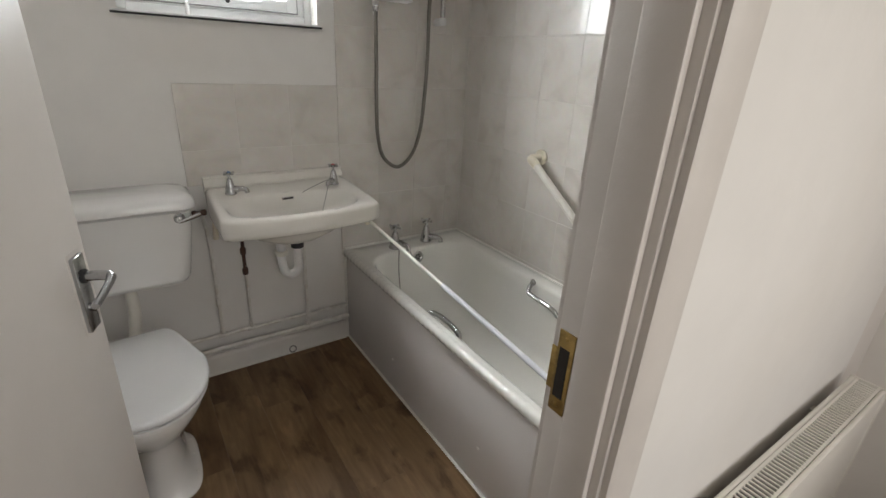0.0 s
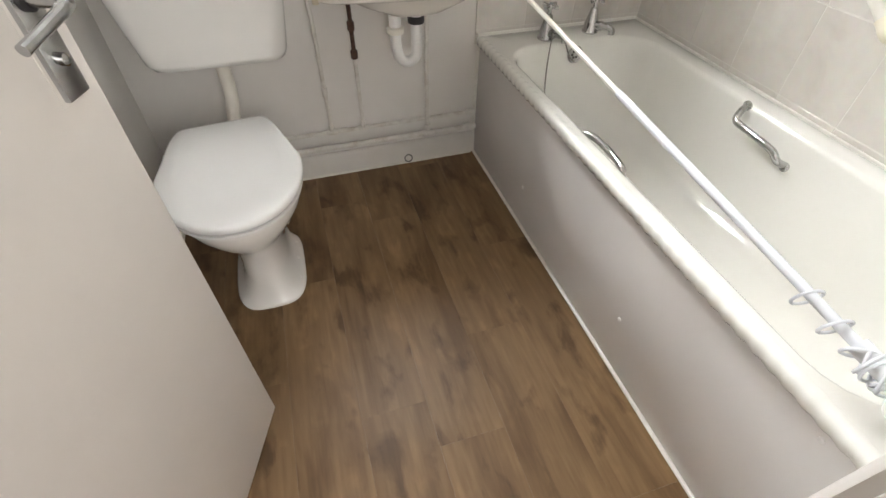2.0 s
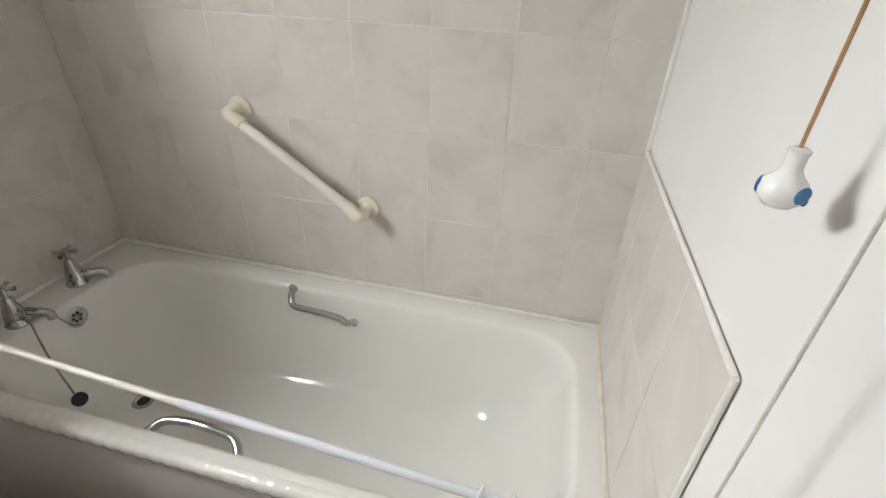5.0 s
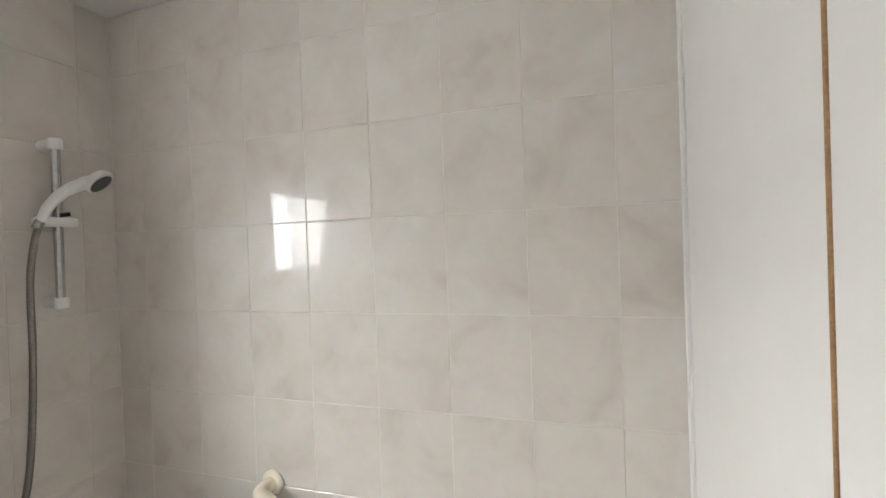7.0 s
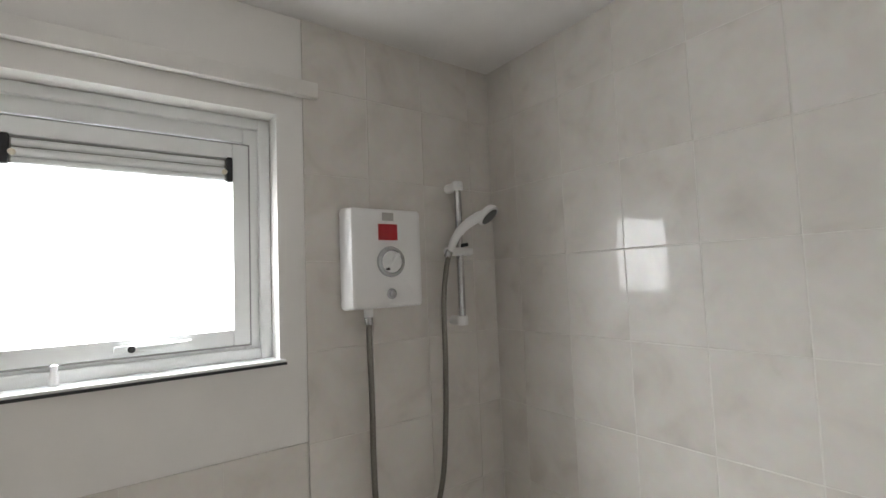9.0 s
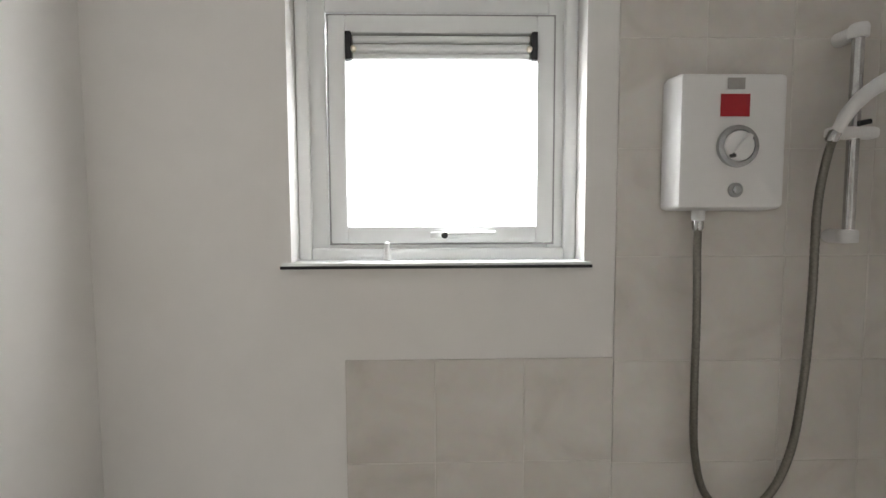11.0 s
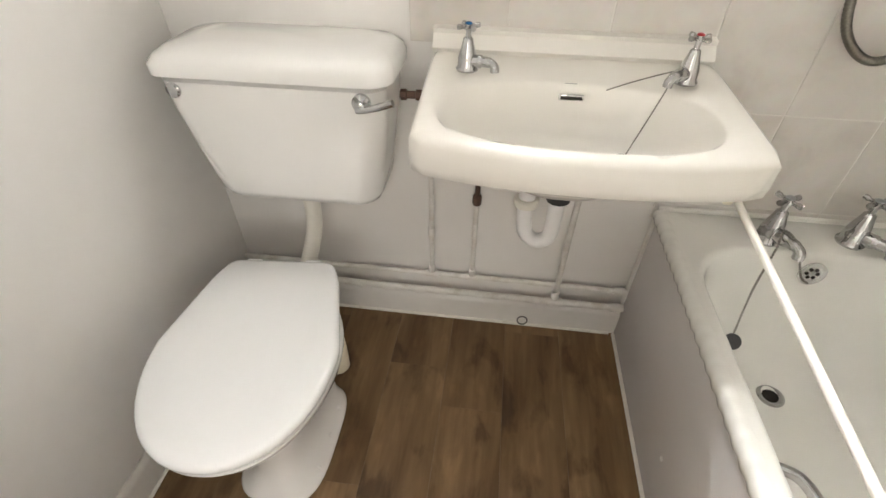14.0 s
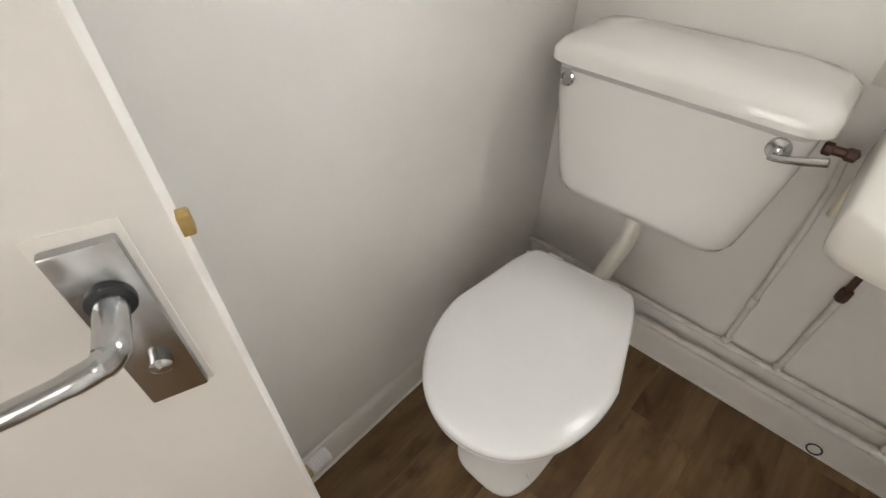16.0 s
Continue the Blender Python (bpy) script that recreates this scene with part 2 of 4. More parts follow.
DARKPLATE = mat("dark_plate", (0.10, 0.10, 0.105), 0.3, grain=0.1)
BLACK = mat("black_rubber", (0.02, 0.02, 0.022), 0.5, grain=0.2)
RED = mat("red_label", (0.42, 0.012, 0.02), 0.35, grain=0.08, grain_scale=50)
GREYLABEL = mat("grey_label", (0.36, 0.345, 0.32), 0.4, grain=0.1)
BLUE = mat("blue_glaze", (0.03, 0.16, 0.36), 0.12, grain=0.3, grain_scale=90)
CORD = mat("brown_cord", (0.42, 0.24, 0.11), 0.8, grain=0.3, grain_scale=300)
WHITECORD = mat("white_cord", (0.66, 0.63, 0.58), 0.8, grain=0.2, grain_scale=300)
RADPAINT = mat("radiator_enamel", (0.76, 0.73, 0.67), 0.3, grain=0.03)
# near-black colour that paints the shade inside holes, slots and the radiator
DARK = mat("void_shade", (0.03, 0.025, 0.02), 0.8, grain=0.2)
CURTAINRING = mat("ring_plastic", (0.74, 0.76, 0.80), 0.25, grain=0.03)
CARPET = mat("hall_carpet", (0.22, 0.19, 0.16), 0.95, grain=0.3, grain_scale=200, bump=0.6, bump_scale=300)
GLASS = glass_material()
SKYGLOW = glow("bright_overcast", (0.96, 0.98, 1.0), 20.0)

# ---------------------------------------------------------------- mesh helpers


def bm_box(bm, x0, x1, y0, y1, z0, z1, bevel=0.0, seg=2):
    r = bmesh.ops.create_cube(bm, size=1.0)
    vs = r["verts"]
    bmesh.ops.scale(bm, vec=(x1 - x0, y1 - y0, z1 - z0), verts=vs)
    bmesh.ops.translate(bm, vec=((x0 + x1) / 2, (y0 + y1) / 2, (z0 + z1) / 2), verts=vs)
    if bevel:
        es = list({e for v in vs for e in v.link_edges})
        bmesh.ops.bevel(bm, geom=es, offset=bevel, segments=seg, profile=0.5, affect="EDGES")
    return bm


def box(*a, **k):
    return bm_box(bmesh.new(), *a, **k)


def loft(rings, closed=True, cap0=True, cap1=True, bm=None):
    bm = bm or bmesh.new()
    vs = [[bm.verts.new(p) for p in r] for r in rings]
    n = len(rings[0])
    for a, b in zip(vs, vs[1:]):
        for i in range(n if closed else n - 1):
            j = (i + 1) % n
            bm.faces.new((a[i], a[j], b[j], b[i]))
    if cap0:
        bm.faces.new(vs[0][::-1])
    if cap1:
        bm.faces.new(vs[-1])
    bmesh.ops.recalc_face_normals(bm, faces=bm.faces[:])
    return bm


def rrect(x0, x1, y0, y1, r, z, k=7):
    pts = []
    for cx, cy, a0 in ((x1 - r, y1 - r, 0), (x0 + r, y1 - r, 90), (x0 + r, y0 + r, 180), (x1 - r, y0 + r, 270)):
        for i in range(k):
            a = radians(a0 + 90 * i / (k - 1))
            pts.append((cx + r * math.cos(a), cy + r * math.sin(a), z))
    return pts


def smooth_path(pts, k=6):
    P = [Vector(p) for p in pts]
    if len(P) < 3:
        return P
    out = []
    for i in range(len(P) - 1):
        p0, p1, p2, p3 = P[max(i - 1, 0)], P[i], P[i + 1], P[min(i + 2, len(P) - 1)]
        for s in range(k):
            t = s / k
            out.append(0.5 * ((2 * p1) + (p2 - p0) * t + (2 * p0 - 5 * p1 + 4 * p2 - p3) * t * t + (3 * p1 - p0 - 3 * p2 + p3) * t ** 3))
    return out + [P[-1]]


def tube(pts, r, n=10, smooth=True, k=6, bm=None, caps=True, wob=0.0):
    P = smooth_path(pts, k) if smooth else [Vector(p) for p in pts]
    rings, up = [], None
    for i, p in enumerate(P):
        d = (P[min(i + 1, len(P) - 1)] - P[max(i - 1, 0)]).normalized()
        if up is None:
            up = d.orthogonal().normalized()
        up = (up - d * up.dot(d)).normalized()
        side = d.cross(up)
        rr = r[min(int(i / max(len(P) - 1, 1) * len(r)), len(r) - 1)] if isinstance(r, (list, tuple)) else r
        rr *= 1 + (wob if i % 2 else -wob)
        rings.append([p + up * rr * math.cos(2 * math.pi * j / n) + side * rr * math.sin(2 * math.pi * j / n) for j in range(n)])
    return loft(rings, cap0=caps, cap1=caps, bm=bm)


def lathe(profile, m, n=24, bm=None):
    """profile: (radius, height) pairs along the local z of pose m."""
    rings = [[m @ Vector((max(r, 1e-4) * math.cos(2 * math.pi * j / n), max(r, 1e-4) * math.sin(2 * math.pi * j / n), h)) for j in range(n)] for r, h in profile]
    return loft(rings, bm=bm)


def aim(p, d):
    """A pose at p whose local z points along d."""
    return Matrix.Translation(p) @ Vector(d).to_track_quat("Z", "Y").to_matrix().to_4x4()


def torus(m, R, r, n=24, k=8, bm=None):
    bm = bm or bmesh.new()
    vs = [[bm.verts.new(m @ Vector(((R + r * math.cos(2 * math.pi * j / k)) * math.cos(2 * math.pi * i / n),
                                    (R + r * math.cos(2 * math.pi * j / k)) * math.sin(2 * math.pi * i / n), r * math.sin(2 * math.pi * j / k)))) for j in range(k)] for i in range(n)]
    for i in range(n):
        for j in range(k):
            bm.faces.new((vs[i][j], vs[(i + 1) % n][j], vs[(i + 1) % n][(j + 1) % k], vs[i][(j + 1) % k]))
    bmesh.ops.recalc_face_normals(bm, faces=bm.faces[:])
    return bm


def made(name, bm, material, smooth=True, angle=38):
    me = bpy.data.meshes.new(name)
    bm.to_mesh(me)
    bm.free()
    me.materials.append(material)
    for p in me.polygons:
        p.use_smooth = smooth
    if smooth:
        me.set_sharp_from_angle(angle=radians(angle))
    return me


def world_of(ob):
    m = ob.matrix_basis.copy()
    while ob.parent:
        ob = ob.parent
        m = ob.matrix_basis @ m
    return m


def solid(name, bm, material, label, category, kind="", group="", smooth=True, at=None):
    """A thing that is one mesh."""
    if at is not None:
        bm.transform(Matrix.Translation(-Vector(at)))
    ob = new(name, made(name, bm, material, smooth))
    if at is not None:
        ob.location = at
    return tagged(ob, label, category, group, kind)


def thing(name, at, label, category, group="", kind=""):
    ob = new(name)
    ob.empty_display_size = 0.05
    ob.location = at
    return tagged(ob, label, category, group, kind)


def part(name, bm, material, parent, label="", smooth=True, angle=38):
    """One mesh under a thing or a part; bm is in world metres."""
    bm.transform(world_of(parent).inverted())
    ob = new(name, made(name, bm, material, smooth, angle))
    ob.parent = parent
    return tagged(ob, label)


# ---------------------------------------------------------------- structure
H = 2.50          # ceiling
XL = -1.935       # left wall face
YW = 1.70         # window wall face
DH = 2.0          # door opening height
DX0, DX1 = -1.885, -1.075   # door opening
T = 0.11          # door wall thickness

b = bmesh.new()
for x0, x1, z0, z1 in ((XL - 0.12, WX0, -0.05, H), (WX1, 0.10, -0.05, H), (WX0, WX1, -0.05, WZ0), (WX0, WX1, WZ1, H)):
    bm_box(b, x0, x1, YW, YW + 0.25, z0, z1)
solid("wall_north", b, PAINT, "white painted plaster wall with a window opening", "wall", "structure", smooth=False)
wall_east = solid("wall_east", box(0.008, 0.12, -T, YW - 0.0, -0.05, H), PAINT, "plaster wall behind marbled tiles along the bath", "wall", "structure", smooth=False)
solid("wall_west", box(XL - 0.12, XL, -T, YW, -0.05, H), PAINT, "off-white painted wall beside the toilet with faint scuffs", "wall", "structure", smooth=False)
b = bmesh.new()
for x0, x1, z0, z1 in ((XL, DX0 - 0.03, -0.05, H), (DX1 + 0.03, 0.008, -0.05, H), (DX0 - 0.03, DX1 + 0.03, DH + 0.03, H)):
    bm_box(b, x0, x1, -T, 0.0, z0, z1)
solid("wall_south", b, PAINT, "white painted wall with the bathroom doorway", "wall", "structure", smooth=False)
solid("ceiling", box(XL - 0.12, 0.12, -T, YW + 0.25, H, H + 0.1), CEIL, "white painted ceiling", "ceiling", "structure", smooth=False)
floor = solid("floor", box(XL - 0.1, 0.1, -T, YW + 0.1, -0.08, -0.003), JOINT, "brown oak-effect vinyl plank floor", "floor", "structure", smooth=False)

# hall outside the door
HX0, HX1, HY = -2.7, 0.30, -1.25
solid("hall_floor", box(HX0, HX1, HY - 0.3, -T, -0.08, -0.004), CARPET, "dull brown hall carpet", "floor", "structure", smooth=False)
solid("hall_ceiling", box(HX0 - 0.1, HX1 + 0.1, HY - 0.1, -T, H, H + 0.1), CEIL, "white hall ceiling", "ceiling", "structure", smooth=False)
solid("hall_wall_east", box(HX1, HX1 + 0.1, HY - 0.1, -T, -0.05, H), HALL_PAINT, "off-white painted hall wall", "wall", "structure", smooth=False)
solid("hall_wall_west", box(HX0 - 0.1, HX0, HY - 0.1, -T, -0.05, H), HALL_PAINT, "off-white painted hall wall", "wall", "structure", smooth=False)
solid("hall_wall_north", box(HX0, XL - 0.12, -T, 0.0, -0.05, H), HALL_PAINT, "off-white painted hall wall", "wall", "structure", smooth=False)
solid("hall_wall_corner", box(0.12, HX1 + 0.1, -T, 0.0, -0.05, H), HALL_PAINT, "off-white painted hall wall", "wall", "structure", smooth=False)
b = bmesh.new()
for x0, x1, z0, z1 in ((HX0, -1.60, -0.05, H), (-0.20, HX1, -0.05, H), (-1.60, -0.20, 2.08, H), (-1.60, -0.20, -0.05, 0.82)):
    bm_box(b, x0, x1, HY - 0.1, HY, z0, z1)
solid("hall_wall_south", b, HALL_PAINT, "off-white hall wall with a bright opening", "wall", "structure", smooth=False)

# door lining with rebate, stop, architraves
door_frame = thing("door_frame", (DX1, 0, 0), "cream gloss-painted wooden door frame", "door frame", kind="structure")
part("jamb", box(DX1, DX1 + 0.03, -T, 0.0, 0, DH, bevel=0.002), FRAMEPAINT, door_frame)
part("jamb", box(DX0 - 0.03, DX0, -T, 0.0, 0, DH, bevel=0.002), FRAMEPAINT, door_frame)
part("head", box(DX0 - 0.03, DX1 + 0.03, -T, 0.0, DH, DH + 0.03, bevel=0.002), FRAMEPAINT, door_frame)
part("door_stop", box(DX1 - 0.013, DX1 - 0.0005, -T + 0.012, -0.042, 0, DH - 0.013, bevel=0.003), FRAMEPAINT, door_frame)
part("door_stop", box(DX0 + 0.0005, DX0 + 0.013, -T + 0.012, -0.042, 0, DH - 0.013, bevel=0.003), FRAMEPAINT, door_frame)
part("door_stop", box(DX0, DX1, -T + 0.012, -0.042, DH - 0.013, DH - 0.0005, bevel=0.003), FRAMEPAINT, door_frame)


def architrave(x0, x1, y_wall, out):
    """Upright moulding: a round-edged strip with a thinner inner step."""
    w = x1 - x0
    prof = [(0, 0), (0, 0.010), (0.12, 0.014), (0.3, 0.015), (0.45, 0.018), (0.8, 0.019), (0.95, 0.015), (1, 0.0)]
    rings = [[(x0 + u * w, y_wall + out * (d + 0.0005), z) for u, d in prof] for z in (0.0, DH + 0.05)]
    return loft(rings)


part("architrave", architrave(DX1 + 0.006, DX1 + 0.066, -T, -1), FRAMEPAINT, door_frame)
part("architrave", architrave(DX0 - 0.006, DX0 - 0.045, -T, -1), FRAMEPAINT, door_frame)
part("architrave", box(DX0 - 0.05, DX1 + 0.066, -T - 0.018, -T - 0.0005, DH + 0.052, DH + 0.11, bevel=0.004), FRAMEPAINT, door_frame)
part("architrave", architrave(DX1 + 0.006, DX1 + 0.05, 0.0, 1), FRAMEPAINT, door_frame)
# strike plate with two screws; its slot is a block in shade-dark colour
sx = DX1 - 0.0015
strike = part("strike_plate", box(sx - 0.0015, sx + 0.001, -0.033, -0.005, 0.964, 1.098, bevel=0.0006), BRASS, door_frame, "aged brass strike plate")
part("slot", box(sx - 0.0025, sx - 0.0012, -0.027, -0.010, 0.990, 1.072), DARK, strike)
part("lip", box(sx - 0.0012, sx + 0.001, -0.005, 0.0045, 0.997, 1.067, bevel=0.0005), BRASS, strike)
for z in (0.977, 1.086):
    part("screw", lathe([(0.004, 0), (0.004, 0.001), (0.002, 0.0016)], aim((sx - 0.0015, -0.018, z), (-1, 0, 0)), 12), BRASS, strike)

# skirting boards
def skirting(name, x0, x1, y0, y1, axis):
    """A board with a rounded top edge; axis: the way that it runs."""
    h = 0.10
    prof = [(0, 0), (0, h), (0.35, h), (0.75, h - 0.006), (1, h - 0.018), (1, 0)]
    if axis == "x":
        rings = [[(x, y1 + (y0 - y1) * d, z) for d, z in prof] for x in (x0, x1)]
    else:
        rings = [[(x0 + (x1 - x0) * d, y, z) for d, z in prof] for y in (y0, y1)]
    return solid(name, loft(rings), GLOSSPAINT, "white gloss-painted wooden skirting board", "skirting board", "structure")


skirting("baseboard", XL + 0.017, -0.6925, YW - 0.018, YW - 0.0005, "x")
skirting("baseboard", XL + 0.0005, XL + 0.016, 0.03, YW - 0.001, "y")
solid("trim_floor_seal", tube([(-0.696, 0.003, 0.003), (-0.696, 1.675, 0.003)], 0.006, 8, smooth=False), SEALANT, "white sealant bead along the bath panel foot", "sealant", "structure")
solid("trim_floor_seal", tube([(XL + 0.03, YW - 0.021, 0.002), (-0.71, YW - 0.021, 0.002)], 0.005, 8, smooth=False), SEALANT, "white sealant bead along the skirting", "sealant", "structure")
solid("trim_floor_seal", tube([(XL + 0.019, 0.05, 0.002), (XL + 0.019, YW - 0.03, 0.002)], 0.005, 8, smooth=False), SEALANT, "white sealant bead along the skirting", "sealant", "structure")

# ---------------------------------------------------------------- window
window = thing("window_1", (-1.12, YW + 0.08, WZ0), "white plastic top-hung window with bright frosted glass", "window", kind="structure")


def frame_bm(x0, x1, z0, z1, w, y0, y1, bevel=0.004):
    bm = bmesh.new()
    bm_box(bm, x0, x0 + w, y0, y1, z0, z1, bevel)
    bm_box(bm, x1 - w, x1, y0, y1, z0, z1, bevel)
    bm_box(bm, x0 + w, x1 - w, y0, y1, z0, z0 + w, bevel)
    bm_box(bm, x0 + w, x1 - w, y0, y1, z1 - w, z1, bevel)
    return bm


part("window_frame", frame_bm(WX0 + 0.001, WX1 - 0.001, WZ0 + 0.004, WZ1 - 0.001, 0.030, 1.765, 1.85), UPVC, window)
part("window_frame", frame_bm(WX0 + 0.03, WX1 - 0.03, WZ0 + 0.032, WZ1 - 0.03, 0.040, 1.780, 1.85), UPVC, window)
part("gasket", frame_bm(-1.401, -0.838, 1.567, 2.130, 0.008, 1.7775, 1.79, 0), GREYPLASTIC, window)
sash = part("sash", frame_bm(-1.396, -0.843, 1.572, 2.125, 0.042, 1.770, 1.83), UPVC, window)
pane = part("pane", box(-1.356, -0.883, 1.795, 1.801, 1.612, 2.085), GLASS, sash, smooth=False)
pane.visible_shadow = False
vent = part("vent", box(-1.352, -0.887, 1.778, 1.794, 2.022, 2.082, bevel=0.003), GREYLABEL, window, "grey slotted trickle vent")
for z, r in ((2.068, 0.009), (2.046, 0.011), (2.027, 0.008)):
    part("slat", tube([(-1.335, 1.775, z), (-0.905, 1.775, z)], r, 10, smooth=False), UPVC, vent)
for x in (-1.346, -0.893):
    part("end_cap", box(x - 0.007, x + 0.007, 1.760, 1.779, 2.016, 2.084, bevel=0.002), BLACK, vent)
    part("knob", lathe([(0.007, 0), (0.007, 0.012), (0.003, 0.016)], aim((x + (0.013 if x < -1.1 else -0.013), 1.772, 2.043), (0, -1, 0)), 12), IVORY, vent)
wh = part("handle", box(-1.15, -1.09, 1.757, 1.771, 1.583, 1.600, bevel=0.003), UPVC, window)
part("lever", tube([(-1.115, 1.75, 1.592), (-1.06, 1.748, 1.593), (-0.99, 1.752, 1.596)], (0.009, 0.008, 0.006), 10), UPVC, wh)
part("lock", lathe([(0.008, 0), (0.008, 0.006), (0.005, 0.007)], aim((-1.115, 1.744, 1.592), (0, -1, 0)), 14), BLACK, wh)
part("stay_peg", lathe([(0.009, 0), (0.009, 0.018), (0.006, 0.034), (0.008, 0.042), (0.002, 0.046)], pose(-1.255, 1.745, 1.531), 14), WHITEPLASTIC, window)
sill = solid("window_sill", box(-1.495, -0.772, 1.688, 1.7645, 1.5195, 1.5305, bevel=0.002), UPVC, "thin white window board with a dark edge", "window sill", "structure")
part("edge_strip", box(-1.497, -0.770, 1.6845, 1.6885, 1.5165, 1.5235), BLACK, sill, "dark edging strip")
solid("backdrop_sky", box(-4.0, 1.8, 4.0, 4.02, -1.0, 5.0), SKYGLOW, "plain bright overcast sky outside", "sky", "backdrop", smooth=False)
solid("curtain_batten", box(-1.62, -0.672, 1.672, 1.6996, 2.264, 2.309, bevel=0.003), GLOSSPAINT, "white-painted wooden batten above the window", "batten", smooth=True)

# ---------------------------------------------------------------- bath
BZ = 0.51
bath = thing("bath", (-0.35, 0.85, 0), "white enamelled bath with chrome grips and a grey-white panel", "bath")


def bath_shell():
    rings = [rrect(-0.693, -0.002, 0.004, 1.692, 0.012, BZ - 0.035), rrect(-0.700, -0.002, 0.004, 1.692, 0.014, BZ - 0.030),
             rrect(-0.703, -0.002, 0.004, 1.692, 0.016, BZ - 0.012), rrect(-0.695, -0.003, 0.005, 1.691, 0.018, BZ - 0.001),
             rrect(-0.680, -0.006, 0.01, 1.688, 0.02, BZ + 0.001)]
    # inner wall: x0, x1, y0, y1, radius, height
    for x0, x1, y0, y1, r, z in ((-0.664, -0.068, 0.066, 1.566, 0.145, BZ), (-0.655, -0.076, 0.073, 1.558, 0.143, BZ - 0.004), (-0.648, -0.083, 0.081, 1.551, 0.14, BZ - 0.016),
                                 (-0.642, -0.089, 0.092, 1.545, 0.138, BZ - 0.06), (-0.630, -0.100, 0.125, 1.532, 0.135, BZ - 0.14),
                                 (-0.612, -0.117, 0.168, 1.514, 0.135, BZ - 0.22), (-0.592, -0.136, 0.210, 1.492, 0.135, BZ - 0.285),
                                 (-0.562, -0.165, 0.262, 1.462, 0.13, BZ - 0.325), (-0.52, -0.205, 0.32, 1.42, 0.115, BZ - 0.343), (-0.44, -0.28, 0.45, 1.36, 0.075, BZ - 0.349)):
        rings.append(rrect(x0, x1, y0, y1, r, z))
    return loft(rings, cap0=False)


part("tub", bath_shell(), ENAMEL, bath, angle=60)


def rolled_edge():
    """The moulded front edge: a roll with shallow scallops along it."""
    rings, n = [], 340
    for i in range(n + 1):
        y = 0.008 + 1.680 * i / n
        w = 0.5 + 0.5 * math.sin(2 * math.pi * y / 0.036 + 0.7 * math.sin(y * 9))
        d = 0.0028 * w
        rings.append([(-0.668, y, BZ - 0.005), (-0.688 + d * 0.2, y, BZ + 0.0035 + d * 0.7), (-0.7035 - d * 0.3, y, BZ - 0.001 + d * 0.6), (-0.7075 - d * 0.6, y, BZ - 0.013),
                      (-0.7055 - d * 0.5, y, BZ - 0.026 - d), (-0.699, y, BZ - 0.034 - 1.4 * d), (-0.692, y, BZ - 0.034 - d)])
    return loft(rings, closed=True)


part("rolled_edge", rolled_edge(), ENAMEL, bath, "scalloped white rim edge", angle=80)
panel = part("panel", box(-0.692, -0.684, 0.004, 1.690, 0.004, BZ - 0.026, bevel=0.001), PANEL, bath, "grey-white plastic bath panel")
for y, z in ((0.556, 0.179), (1.182, 0.160), (0.10, 0.45)):
    part("screw_cap", lathe([(0.006, 0), (0.006, 0.002), (0.002, 0.004)], aim((-0.692, y, z), (-1, 0, 0)), 14), WHITEPLASTIC, panel)
grip = part("grip", tube([(-0.079, 0.968, 0.500), (-0.105, 0.962, 0.490), (-0.128, 0.945, 0.470), (-0.128, 0.90, 0.464), (-0.128, 0.84, 0.461), (-0.128, 0.79, 0.455), (-0.122, 0.768, 0.436), (-0.090, 0.756, 0.420)], 0.0105, 12), CHROME, bath, "chrome grab handle")
part("rose", lathe([(0.016, 0), (0.016, 0.006), (0.011, 0.01)], aim((-0.078, 0.968, 0.500), (-1, 0, -0.2)), 18), CHROME, grip)
part("rose", lathe([(0.014, 0), (0.014, 0.006), (0.010, 0.01)], aim((-0.092, 0.756, 0.418), (-1, 0, 0.1)), 18), CHROME, grip)
grip = part("grip", tube([(-0.646, 1.050, 0.445), (-0.622, 1.042, 0.450), (-0.596, 1.02, 0.458), (-0.585, 0.965, 0.460), (-0.585, 0.905, 0.458), (-0.590, 0.845, 0.452), (-0.612, 0.815, 0.442), (-0.641, 0.805, 0.432)], 0.0105, 12), CHROME, bath, "chrome grab handle")
part("rose", lathe([(0.016, 0), (0.016, 0.006), (0.011, 0.01)], aim((-0.647, 1.050, 0.445), (1, 0, 0.1)), 18), CHROME, grip)
part("rose", lathe([(0.016, 0), (0.016, 0.006), (0.011, 0.01)], aim((-0.643, 0.805, 0.432), (1, 0, 0.1)), 18), CHROME, grip)


def waste(parent, p, d, r, holes=6, open_hole=False):
    w = part("waste" if open_hole else "overflow", lathe([(r, 0), (r, 0.003), (r * 0.86, 0.0045), (r * 0.60, 0.002), (r * 0.55, 0.0015)], aim(p, d), 24), CHROME, parent, "chrome outlet ring")
    m = aim(p, d)
    # the holes are near-black discs on the ring, coloured as the shade within
    if open_hole:
        part("hole", lathe([(r * 0.58, 0), (r * 0.58, 0.0026), (r * 0.5, 0.003)], m, 20), DARK, w)
    else:
        for i in range(holes):
            a = 2 * math.pi * i / holes
            c = m @ Vector((r * 0.38 * math.cos(a), r * 0.38 * math.sin(a), 0.001))
            part("hole", lathe([(r * 0.14, 0), (r * 0.14, 0.0016), (r * 0.12, 0.0019)], aim(c, d), 10), DARK, w)
    return w


waste(bath, (-0.377, 1.388, 0.1625), (0, 0, 1), 0.034, open_hole=True)
waste(bath, (-0.355, 1.5425, 0.460), (0, -1, 0.12), 0.032)


